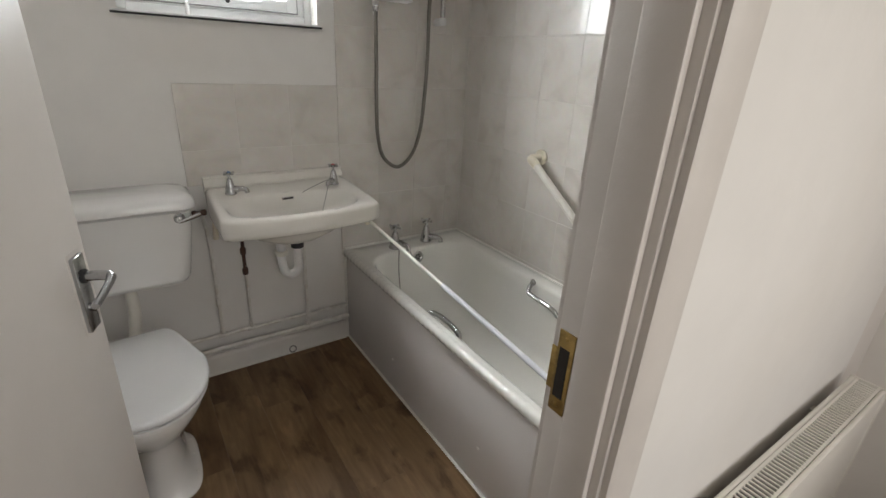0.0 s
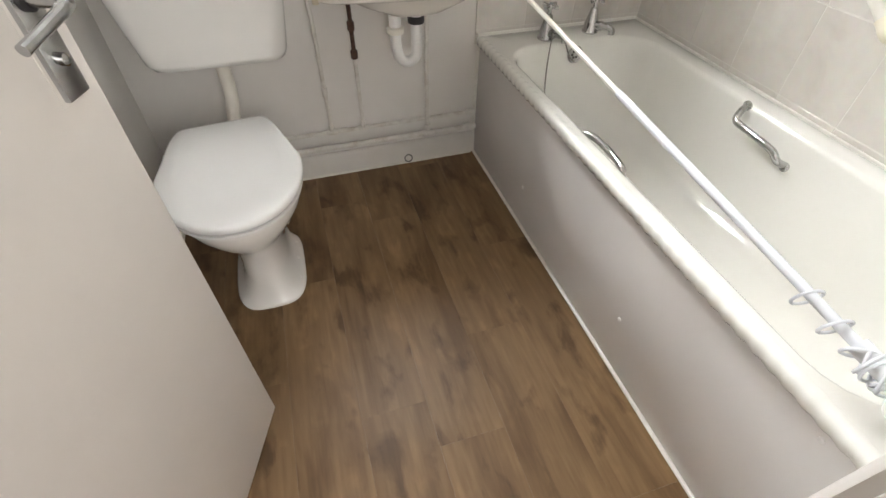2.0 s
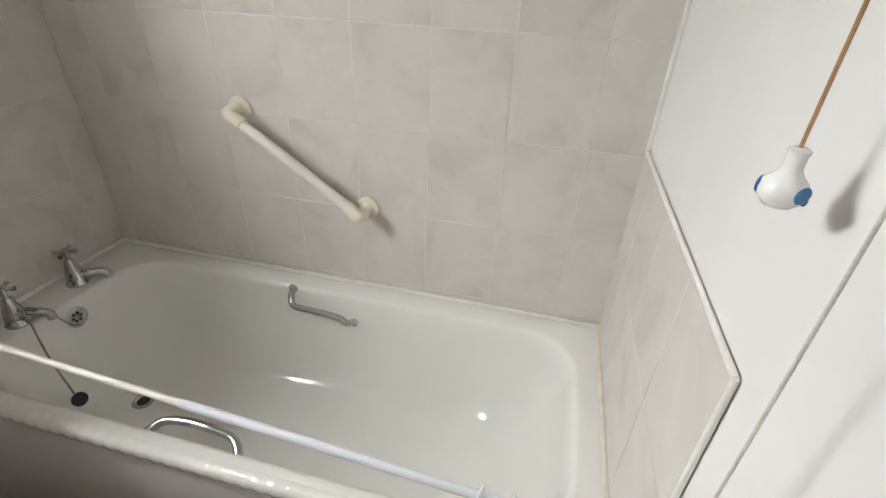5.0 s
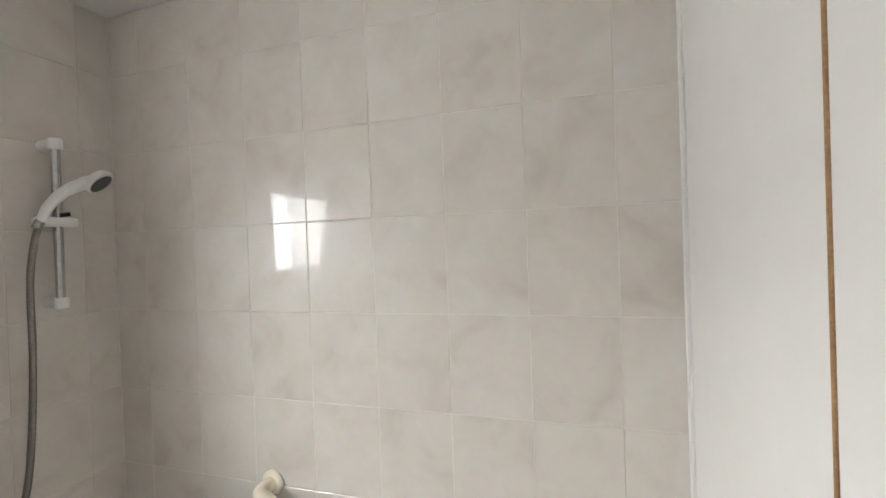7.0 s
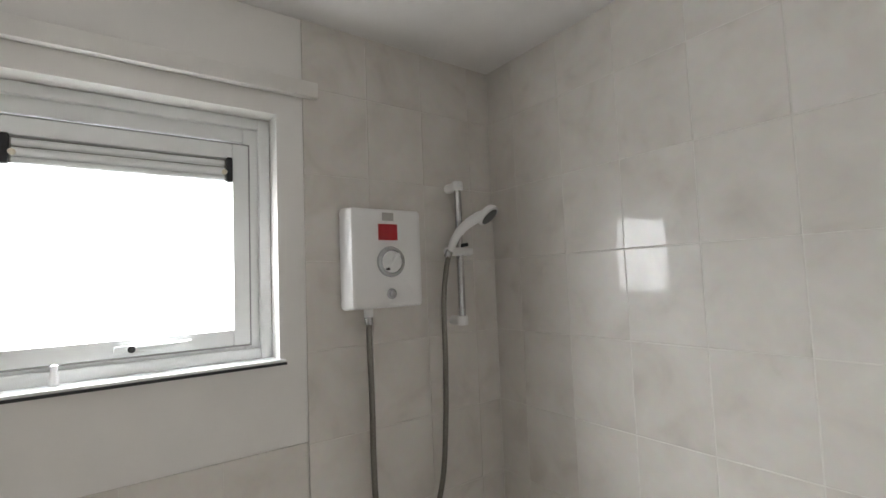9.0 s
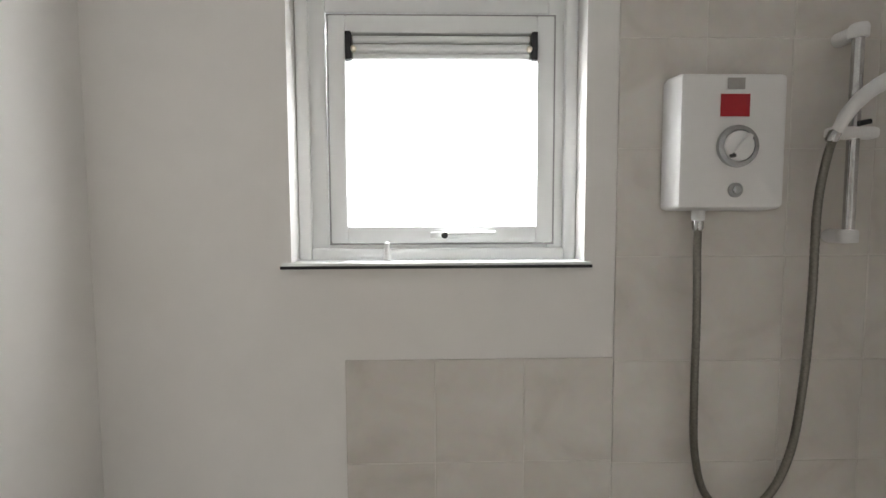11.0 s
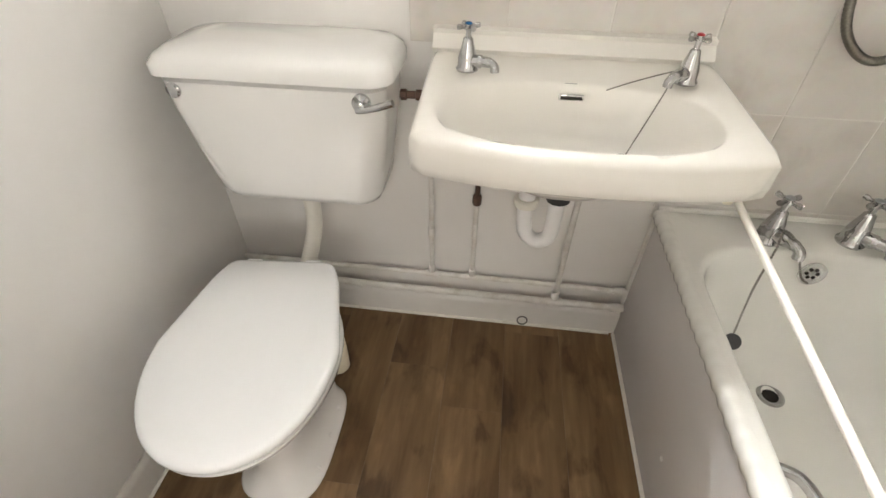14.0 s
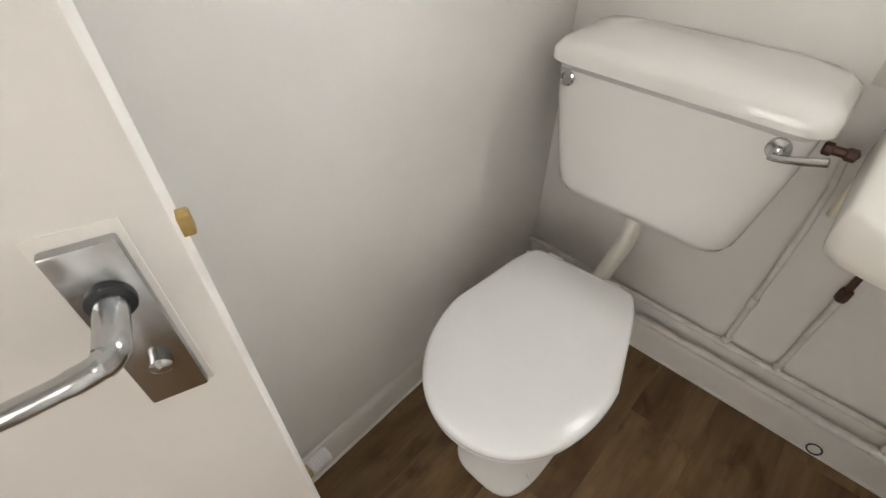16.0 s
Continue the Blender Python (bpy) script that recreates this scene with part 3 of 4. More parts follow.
def chain(pts, spacing=0.0052, r=0.0033):
    """Ball chain: a thin core with beads."""
    P = smooth_path(pts, 40)
    bm, acc = tube(pts, 0.0012, 6), 0.0
    for a, c in zip(P, P[1:]):
        acc += (c - a).length
        if acc >= spacing:
            acc = 0.0
            bmesh.ops.create_icosphere(bm, subdivisions=1, radius=r, matrix=Matrix.Translation(c))
    return bm


def plug_thing(p, d, r, pts, label, bead):
    th = thing("plug", p, label, "plug")
    part("stopper", lathe([(r * 0.80, 0), (r * 0.85, 0.010), (r, 0.012), (r, 0.017), (r * 0.9, 0.019)], aim(p, d), 24), BLACK, th)
    part("chain", chain(pts, bead * 1.6, bead), CHAIN, th, "thin metal chain")
    return th


plug_thing((-0.498, 1.462, 0.278), (-0.1, -0.75, 0.65), 0.021, [(-0.358, 1.530, 0.437), (-0.39, 1.525, 0.465), (-0.43, 1.535, 0.545), (-0.455, 1.565, 0.562), (-0.475, 1.53, 0.53), (-0.488, 1.505, 0.42), (-0.498, 1.462, 0.292)], "black rubber bath plug hanging on a chain", 0.0036)


def pillar_tap(p, spout, s, cap, label):
    """Pillar tap: flared body, curved spout, cross handle and coloured cap."""
    th = thing("pillar_tap", p, label, "tap", group="pillar taps")
    q, d = Vector(p), Vector((*spout, 0)).normalized()
    part("body", lathe([(0.024 * s, 0), (0.025 * s, 0.004 * s), (0.021 * s, 0.010 * s), (0.0205 * s, 0.026 * s), (0.017 * s, 0.040 * s), (0.012 * s, 0.058 * s), (0.0105 * s, 0.066 * s), (0.006 * s, 0.070 * s), (0.006 * s, 0.088 * s)], Matrix.Translation(q), 24), CHROME, th)
    up = Vector((0, 0, 1))
    part("spout", tube([q + d * 0.010 * s + up * 0.020 * s, q + d * 0.036 * s + up * 0.023 * s, q + d * 0.054 * s + up * 0.023 * s, q + d * 0.064 * s + up * 0.017 * s, q + d * 0.066 * s + up * 0.006 * s], (0.014 * s, 0.011 * s, 0.0095 * s, 0.010 * s), 14), CHROME, th)
    bm = bmesh.new()
    a0 = 0.5
    for k in range(4):
        a = a0 + k * math.pi / 2
        v = Vector((math.cos(a), math.sin(a), 0))
        tube([q + up * 0.090 * s + v * 0.004 * s, q + up * 0.090 * s + v * 0.014 * s, q + up * 0.0905 * s + v * 0.025 * s], (0.0042 * s, 0.0042 * s, 0.0055 * s), 10, bm=bm)
    lathe([(0.009 * s, 0.084 * s), (0.010 * s, 0.088 * s), (0.009 * s, 0.095 * s)], Matrix.Translation(q), 16, bm=bm)
    hd = part("cross_handle", bm, CHROME, th)
    part("cap", lathe([(0.0075 * s, 0.0951 * s), (0.0075 * s, 0.097 * s), (0.004 * s, 0.099 * s)], Matrix.Translation(q), 14), cap, hd)
    return th


pillar_tap((-0.463, 1.597, BZ + 0.001), (0.45, -0.9), 1.28, GREYPLASTIC, "chrome cross-head bath tap with the plug chain")
pillar_tap((-0.265, 1.612, BZ + 0.001), (0.62, -0.78), 1.28, GREYPLASTIC, "chrome cross-head bath tap on the ledge")

# sealant round the bath
solid("trim_bath_seal", tube([(-0.006, 0.01, BZ + 0.003), (-0.006, 1.686, BZ + 0.003)], 0.006, 8, smooth=False), SEALANT, "white sealant bead between bath and tiles", "sealant", "structure")
solid("trim_bath_seal", tube([(-0.70, 1.689, BZ + 0.004), (-0.01, 1.689, BZ + 0.004)], 0.008, 8, smooth=False), SEALANT, "white sealant bead at the tap end", "sealant", "structure")
solid("trim_bath_seal", tube([(-0.705, 0.010, BZ + 0.003), (-0.01, 0.010, BZ + 0.003)], 0.008, 8, smooth=False), YELLOWSEAL, "yellowed sealant bead at the bath's foot", "sealant", "structure")
solid("trim_bath_seal", tube([(-0.697, 1.693, 0.02), (-0.697, 1.693, BZ - 0.03)], 0.007, 8, smooth=False), SEALANT, "white sealant bead between bath panel and wall", "sealant", "structure")

solid("trim_bath_seal", tube([(-0.694, 0.006, 0.012), (-0.694, 0.006, BZ - 0.03)], 0.008, 8, smooth=False), SEALANT, "white sealant bead between bath panel and door wall", "sealant", "structure")
solid("trim_corner_seal", tube([(0.001, 0.004, 1.056), (0.001, 0.004, H - 0.002)], 0.007, 8, smooth=False), PAINT, "painted corner bead above the tile panel", "sealant", "structure")

# diagonal grab bar on the bath wall
bar = thing("grab_rail", (0, 0.9, 0.93), "cream plastic grab rail fixed slantwise on the tiles", "grab rail")
A, B = Vector((-0.062, 1.088, 1.040)), Vector((-0.062, 0.738, 0.798))
u = (B - A).normalized()
part("tube", tube([A + u * 0.02, B - u * 0.02], 0.0155, 16, smooth=False), RAILPLASTIC, bar)
for P, s in ((A, 1), (B, -1)):
    foot = Vector((0.0, P.y - s * u.y * 0.012, P.z - s * u.z * 0.012))
    e = part("elbow", tube([foot + Vector((-0.006, 0, 0)), foot + Vector((-0.034, 0, 0)), P - u * s * 0.006 + Vector((-0.003, 0, 0)), P + u * s * 0.022, P + u * s * 0.036], 0.0195, 16), IVORY, bar, "cream elbow")
    part("flange", lathe([(0.034, 0), (0.035, 0.006), (0.030, 0.012), (0.02, 0.014)], aim(foot, (-1, 0, 0)), 28), IVORY, e)

# fallen shower curtain rail across the bath
R0, R1 = Vector((-0.678, 0.020, 0.606)), Vector((-0.716, 1.375, 0.772))
d = (R1 - R0).normalized()
rod = thing("curtain_rail", R0, "white shower curtain rail sagging over the bath edge", "curtain rail")
part("rod", tube([R0, R0 + d * 0.80], 0.0088, 16, smooth=False), CURTAINRING, rod)
part("inner_rod", tube([R0 + d * 0.80, R1], 0.0066, 16, smooth=False), RAILPLASTIC, rod)
part("sleeve", tube([R0 + d * 0.004, R0 + d * 0.15], 0.0150, 16, smooth=False), CURTAINRING, rod, "grey-white inner sleeve")
part("end_cap", lathe([(0.017, 0), (0.0175, 0.006), (0.017, 0.018), (0.015, 0.022)], aim(R0 - Vector((0, 0.008, 0.0)), d), 24), CURTAINRING, rod)
part("pad", lathe([(0.019, 0), (0.0195, 0.005), (0.017, 0.006)], aim(R0 - Vector((0, 0.012, 0)), d), 24), BLACK, rod, "black rubber pad")
part("bracket", loft([[(-0.744, y, 0.786), (-0.698, y, 0.786), (-0.698, y, 0.779), (-0.716, y, 0.752), (-0.728, y, 0.752), (-0.744, y, 0.779)] for y in (1.366, 1.396)]), IVORY, rod, "cream wedge-shaped bracket")
random.seed(5)
for i in range(18):
    s = 0.012 + 0.0084 * i + random.uniform(-0.003, 0.003)
    if i == 16:
        s = 0.185
    if i == 17:
        s = 0.240
    tilt = Vector((random.uniform(-0.75, 0.75), random.uniform(-0.3, 0.3), random.uniform(-0.5, 0.5))) if i < 16 else Vector((0.25, 0, 0.1))
    p = R0 + d * s + Vector((0, 0, -0.008))
    tg = solid("curtain_ring", torus(aim(p, d + tilt), 0.0225, 0.0027, 28, 8), CURTAINRING, "white plastic curtain ring bunched on the rail", "curtain ring", group="curtain rings on the rail", at=p)

# ---------------------------------------------------------------- basin
basin = thing("wash_basin", (-1.0, 1.5, 0.70), "cream-white ceramic wall-hung wash basin with two taps", "wash basin")
BCX = -1.0


def basin_shell():
    n, cx, cy = 72, BCX, 1.465

    def inside(x, y, g):
        t = min(max((1.69 - y) / 0.34, 0), 1)
        xl, xr = -1.298, -0.714 + 0.042 * t
        dx = (x - (xl + xr) / 2) / ((xr - xl) / 2 - g)
        front = 1.306 + 0.036 * abs(dx) ** 2.2 + g
        v = (y - (front + 1.69) / 2) / ((1.69 - front) / 2)
        return abs(dx) ** 22 + abs(v) ** 24 < 1

    def outline(g, z, drop=0.0):
        pts = []
        for i in range(n):
            a = 2 * math.pi * i / n
            lo, hi = 0.0, 0.6
            for _ in range(26):
                mid = (lo + hi) / 2
                if inside(cx + mid * math.cos(a), cy + mid * math.sin(a), g):
                    lo = mid
                else:
                    hi = mid
            x, y = cx + lo * math.cos(a), cy + lo * math.sin(a)
            pts.append((x, y, z + drop * deck(y)))
        return pts

    def deck(y):
        return min(max((y - 1.31) / 0.31, 0), 1)

    def ell(rx, ry, z, yc, rise=0.0):
        pts = []
        for i in range(n):
            a = 2 * math.pi * i / n
            c, s = math.cos(a), math.sin(a)
            x = cx + rx * math.copysign(abs(c) ** 0.82, c)
            y = yc + ry * math.copysign(abs(s) ** 0.82, s)
            pts.append((x, y, z + rise * deck(y)))
        return pts

    rings = [ell(0.035, 0.035, 0.695, 1.47), ell(0.09, 0.06, 0.70, 1.475), ell(0.16, 0.085, 0.725, 1.48), ell(0.215, 0.105, 0.75, 1.49), outline(0.03, 0.772), outline(0.012, 0.774), outline(0.002, 0.782), outline(0.0, 0.80),
             outline(0.0, 0.838, 0.042), outline(0.004, 0.846, 0.046), outline(0.012, 0.850, 0.048), outline(0.028, 0.850, 0.048),
             ell(0.262, 0.120, 0.848, 1.448, 0.040), ell(0.256, 0.115, 0.843, 1.449, 0.036), ell(0.249, 0.110, 0.832, 1.450, 0.03), ell(0.225, 0.101, 0.805, 1.452, 0.012), ell(0.20, 0.090, 0.782, 1.454), ell(0.15, 0.070, 0.766, 1.455), ell(0.09, 0.045, 0.759, 1.455), ell(0.035, 0.03, 0.757, 1.455)]
    return loft(rings)


part("bowl", basin_shell(), BASIN, basin, angle=70)
b = loft([[(x, 1.698, 0.86), (x, 1.665, 0.89), (x, 1.655, 0.905), (x, 1.662, 0.916), (x, 1.675, 0.930), (x, 1.672, 0.940), (x, 1.698, 0.943)] for x in (-1.298, -1.296, -0.716, -0.714)])
part("upstand", b, BASIN, basin)
ov = part("overflow_slot", box(-1.026, -0.976, 1.5525, 1.558, 0.848, 0.860, bevel=0.0025), CHROME, basin, "chrome-edged overflow slot")
part("slot", box(-1.022, -0.980, 1.5505, 1.5528, 0.851, 0.857), DARK, ov)
part("maker_mark", box(-1.016, -0.992, 1.566, 1.5675, 0.8735, 0.8785), GREYLABEL, basin)
waste(basin, (-1.0, 1.474, 0.7588), (0, 0, 1), 0.031)
pillar_tap((-1.215, 1.578, 0.890), (0.93, -0.35), 0.92, BLUE, "chrome cross-head basin tap, cold")
pillar_tap((-0.790, 1.572, 0.890), (-0.72, -0.7), 0.92, RED, "chrome cross-head basin tap, hot")
plug_thing((-0.905, 1.440, 0.769), (0.1, -0.5, 0.8), 0.021, [(-0.935, 1.562, 0.870), (-0.89, 1.560, 0.890), (-0.835, 1.548, 0.915), (-0.823, 1.545, 0.915), (-0.84, 1.52, 0.88), (-0.90, 1.445, 0.785)], "black rubber basin plug lying on its chain", 0.0018)

# waste trap under the basin
trap = thing("waste_trap", (-1.0, 1.47, 0.69), "white plastic waste trap under the basin", "waste trap")
part("tailpipe", tube([(-1.0, 1.47, 0.705), (-1.0, 1.47, 0.675)], 0.020, 16, smooth=False), WHITEPLASTIC, trap)
part("nut", lathe([(0.026, 0), (0.027, 0.003), (0.027, 0.018), (0.024, 0.021)], pose(-1.0, 1.47, 0.664), 12), BLACK, trap, "black compression nut")
part("bend", tube([(-1.0, 1.47, 0.668), (-1.0, 1.47, 0.60), (-1.004, 1.472, 0.560), (-1.030, 1.478, 0.540), (-1.056, 1.484, 0.556), (-1.064, 1.488, 0.60), (-1.064, 1.488, 0.64)], 0.0175, 16), WHITEPLASTIC, trap)
part("nut", lathe([(0.026, 0), (0.028, 0.004), (0.028, 0.016), (0.024, 0.02)], pose(-1.064, 1.488, 0.632), 12), RAILPLASTIC, trap)
part("outlet", tube([(-1.064, 1.488, 0.645), (-1.064, 1.49, 0.685), (-1.066, 1.51, 0.703), (-1.07, 1.60, 0.70), (-1.07, 1.698, 0.698)], 0.0185, 14), WHITEPLASTIC, trap)

# ---------------------------------------------------------------- pipes on the window wall
def pipe_run(name, pts, r, label, fittings=(), smooth=False):
    th = thing(name, pts[0], label, "pipe")
    part("pipe", tube(pts, r, 12, smooth=smooth), PIPE, th)
    for p, dd, rr, ln in fittings:
        dv = Vector(dd).normalized()
        part("fitting", lathe([(rr * 0.9, -ln / 2), (rr, -ln / 2 + 0.002), (rr, ln / 2 - 0.002), (rr * 0.9, ln / 2)], aim(p, dv), 14), PIPE, th)
    return th


PY = 1.678
pipe_run("supply_pipe", [(XL + 0.002, PY, 0.205), (-0.70, PY, 0.205)], 0.0085, "white-painted copper pipe along the skirting, upper run",
         [((-1.307, PY, 0.205), (1, 0, 0), 0.0115, 0.04), ((-1.18, PY, 0.205), (1, 0, 0), 0.0115, 0.04), ((-0.725, PY, 0.205), (1, 0, 0), 0.0125, 0.03)])
pipe_run("supply_pipe", [(XL + 0.002, PY - 0.012, 0.142), (-0.70, PY - 0.012, 0.142)], 0.0115, "white-painted copper pipe along the skirting, lower run",
         [((-0.914, PY - 0.012, 0.142), (1, 0, 0), 0.0145, 0.05), ((-0.725, PY - 0.012, 0.142), (1, 0, 0), 0.0145, 0.03)])
pipe_run("riser_pipe", [(-1.307, PY, 0.21), (-1.307, PY, 0.62), (-1.312, PY - 0.01, 0.72), (-1.322, PY - 0.03, 0.79), (-1.330, 1.625, 0.815)], 0.0075, "white-painted riser pipe to the cistern valve",
         [((-1.307, PY, 0.375), (0, 0, 1), 0.0105, 0.035), ((-1.307, PY, 0.225), (0, 0, 1), 0.0105, 0.025)])
v2 = pipe_run("riser_pipe", [(-1.180, PY, 0.21), (-1.180, PY, 0.50)], 0.0075, "white-painted riser pipe with a tarnished copper tail", [((-1.18, PY, 0.225), (0, 0, 1), 0.0105, 0.025)])
part("copper_tail", tube([(-1.180, PY, 0.49), (-1.180, PY, 0.60), (-1.184, 1.65, 0.68), (-1.20, 1.60, 0.76)], 0.0075, 12), COPPER, v2, "bare tarnished copper")
for z in (0.502, 0.60):
    part("nut", lathe([(0.011, -0.016), (0.0125, -0.012), (0.0125, 0.012), (0.010, 0.016)], pose(-1.180, PY, z), 8), COPPER, v2)
pipe_run("riser_pipe", [(-0.914, PY - 0.006, 0.145), (-0.912, PY - 0.004, 0.50), (-0.905, PY - 0.004, 0.79)], 0.0085, "white-painted riser pipe behind the waste trap",
         [((-0.914, PY - 0.008, 0.168), (0, 0, 1), 0.0125, 0.03)])
stub = thing("tap_tail", (-1.292, 1.62, 0.70), "cream plastic tap tail below the basin", "pipe")
part("tail", tube([(-1.285, 1.60, 0.775), (-1.288, 1.61, 0.70)], 0.011, 12, smooth=False), IVORY, stub)
valve = thing("cistern_valve", (-1.33, 1.60, 0.82), "dark tarnished brass cistern inlet valve", "valve")
part("body", lathe([(0.009, 0), (0.013, 0.003), (0.013, 0.014), (0.009, 0.016), (0.009, 0.034), (0.0125, 0.036), (0.0125, 0.05), (0.008, 0.052)], aim((-1.362, 1.60, 0.82), (1, 0.05, 0)), 8), COPPER, valve)
part("elbow", tube([(-1.325, 1.60, 0.82), (-1.315, 1.61, 0.818), (-1.320, 1.625, 0.812)], 0.009, 10), COPPER, valve)
ring = solid("rubber_ring", torus(pose(-1.0, 1.679, 0.0215, 80, 0, 0), 0.0165, 0.0022, 28, 8), BLACK, "small black rubber ring leaning on the skirting", "ring")

# ---------------------------------------------------------------- toilet
TX = -1.612
toilet = thing("toilet", (TX, 1.2, 0), "white ceramic toilet with closed seat and low-level cistern", "toilet")


def egg(cx, hw, yf, yb, z, n=48, p=2.0, q=2.0, mid=0.46):
    """An egg-shaped ring; p shapes the front, q (higher: squarer) the back."""
    yc = yb - (yb - yf) * mid
    out = []
    for i in range(n):
        a = 2 * math.pi * i / n
        c, s = math.cos(a), math.sin(a)
        e = q if s > 0 else p
        x = cx + hw * math.copysign(abs(c) ** (2 / e), c)
        y = yc + (yb - yc if s > 0 else yc - yf) * math.copysign(abs(s) ** (2 / e), s)
        out.append((x, y, z))
    return out


part("pan", loft([egg(TX, 0.112, 1.020, 1.36, 0.0, q=4, p=3.4), egg(TX, 0.113, 1.018, 1.36, 0.008, q=4, p=3.4), egg(TX, 0.108, 1.023, 1.36, 0.014, q=4, p=3.4), egg(TX, 0.086, 1.040, 1.36, 0.034, q=4, p=3.0), egg(TX, 0.074, 1.055, 1.37, 0.09, q=4, p=2.5), egg(TX, 0.074, 1.058, 1.38, 0.16, q=3.5, p=2.4),
                  egg(TX, 0.086, 1.046, 1.40, 0.21, q=3, p=2.2), egg(TX, 0.112, 1.010, 1.40, 0.26, q=2.8), egg(TX, 0.147, 0.965, 1.40, 0.31, q=2.6), egg(TX, 0.169, 0.937, 1.39, 0.355, q=2.1), egg(TX, 0.178, 0.926, 1.39, 0.388, q=2.1), egg(TX, 0.178, 0.926, 1.39, 0.402, q=2.1), egg(TX, 0.174, 0.930, 1.39, 0.406, q=2.1)]), CERAMIC, toilet, angle=70)
tw = Matrix.Translation((TX - 0.010, 1.185, 0.0115)) @ Matrix.Diagonal((1.055, 1.035, 1.0, 1)) @ pose(0, 0, 0, 0, 0, 5.5) @ Matrix.Translation((-TX, -1.19, 0))


def turned(bm):
    bm.transform(tw)
    return bm


def lid_ring(g, z):
    """Egg whose sides draw in towards a straight back."""
    pts = []
    for x, y, _ in egg(TX, 0.183 - g, 0.922 + g, 1.425 - g, z, n=72, q=16, p=2.1, mid=0.5):
        t = max((y - 1.175) / 0.25, 0)
        pts.append((TX + (x - TX) * (1 - 0.33 * t ** 1.5), y, z))
    return pts


part("seat", turned(loft([lid_ring(0.010, 0.3955), lid_ring(0.004, 0.399), lid_ring(0.004, 0.4055), lid_ring(0.018, 0.4085)])), SEAT, toilet, "white plastic seat", angle=60)
lid = part("lid", turned(loft([lid_ring(0.018, 0.4125), lid_ring(0.003, 0.4135), lid_ring(0.0, 0.418), lid_ring(0.0, 0.428), lid_ring(0.004, 0.434), lid_ring(0.012, 0.4365), lid_ring(0.045, 0.4372),
                               [(TX + (x - TX) * 0.72, 1.172 + (y - 1.172) * 0.70, 0.4368) for x, y, z in egg(TX, 0.182, 0.922, 1.415, 0, n=72)],
                               [(TX + (x - TX) * 0.66, 1.172 + (y - 1.172) * 0.64, 0.4352) for x, y, z in egg(TX, 0.182, 0.922, 1.415, 0, n=72)],
                               [(TX + (x - TX) * 0.3, 1.172 + (y - 1.172) * 0.3, 0.4350) for x, y, z in egg(TX, 0.182, 0.922, 1.415, 0, n=72)]])), SEAT, toilet, "glossy white plastic lid, closed", angle=60)
for dx in (-0.07, 0.07):
    part("hinge", turned(tube([(TX + dx - 0.018, 1.428, 0.418), (TX + dx + 0.018, 1.428, 0.418)], 0.011, 12, smooth=False)), SEAT, toilet)
for y in (1.11, 1.20, 1.28):
    part("screw_cap", lathe([(0.006, 0), (0.006, 0.003), (0.002, 0.005)], pose(TX + 0.094, y, 0.024, 0, 25, 0), 12), CERAMIC, toilet)
cist = part("cistern", loft([rrect(-1.775, -1.435, 1.510, 1.694, 0.05, 0.578), rrect(-1.800, -1.410, 1.497, 1.696, 0.055, 0.584), rrect(-1.812, -1.402, 1.492, 1.697, 0.055, 0.602), rrect(-1.818, -1.396, 1.490, 1.697, 0.05, 0.64),
                             rrect(-1.845, -1.374, 1.483, 1.697, 0.045, 0.80), rrect(-1.850, -1.370, 1.483, 1.697, 0.042, 0.866), rrect(-1.836, -1.380, 1.496, 1.697, 0.042, 0.872), rrect(-1.836, -1.380, 1.496, 1.697, 0.042, 0.8782)]), CERAMIC, toilet, angle=60)
part("cistern_lid", loft([rrect(-1.856, -1.362, 1.479, 1.697, 0.045, 0.8785), rrect(-1.866, -1.354, 1.470, 1.698, 0.048, 0.8805), rrect(-1.866, -1.354, 1.471, 1.698, 0.048, 0.900), rrect(-1.853, -1.360, 1.479, 1.697, 0.05, 0.915), rrect(-1.835, -1.378, 1.50, 1.692, 0.055, 0.926), rrect(-1.79, -1.42, 1.55, 1.68, 0.06, 0.931)]), CERAMIC, toilet, angle=60)
part("blank_button", lathe([(0.016, 0), (0.016, 0.004), (0.012, 0.006), (0.010, 0.005)], aim((-1.812, 1.4825, 0.850), (0, -1, 0.03)), 20), CHROME, cist, "chrome blanking button")
lev = part("flush_lever", lathe([(0.019, 0), (0.019, 0.008), (0.013, 0.014), (0.010, 0.022), (0.006, 0.024)], aim((-1.414, 1.4825, 0.848), (0, -1, 0)), 20), CHROME, cist, "chrome flush lever")
part("arm", tube([(-1.420, 1.464, 0.840), (-1.395, 1.458, 0.845), (-1.345, 1.456, 0.862)], (0.0075, 0.0065, 0.0075), 12), CHROME, lev)
part("flush_pipe", tube([(-1.610, 1.575, 0.605), (-1.610, 1.575, 0.53), (-1.612, 1.570, 0.46), (-1.622, 1.550, 0.40), (-1.628, 1.49, 0.350), (-1.620, 1.37, 0.335)], 0.0215, 16), RAILPLASTIC, toilet, "cream-white flush pipe")
part("outlet_bend", tube([(-1.60, 1.36, 0.20), (-1.592, 1.41, 0.195), (-1.578, 1.43, 0.17), (-1.570, 1.435, 0.10), (-1.570, 1.435, 0.002)], 0.036, 16), IVORY, toilet, "cream plastic waste bend")
# added block: its white face imitates the lit wall band below the cistern
bk = thing("light_band_block", (-1.74, 1.66, 0.58), "white block standing in for the light band on the wall under the cistern", "bracket")
part("block", box(-1.83, -1.66, 1.668, 1.6995, 0.520, 0.576, bevel=0.004), GLOSSPAINT, bk)

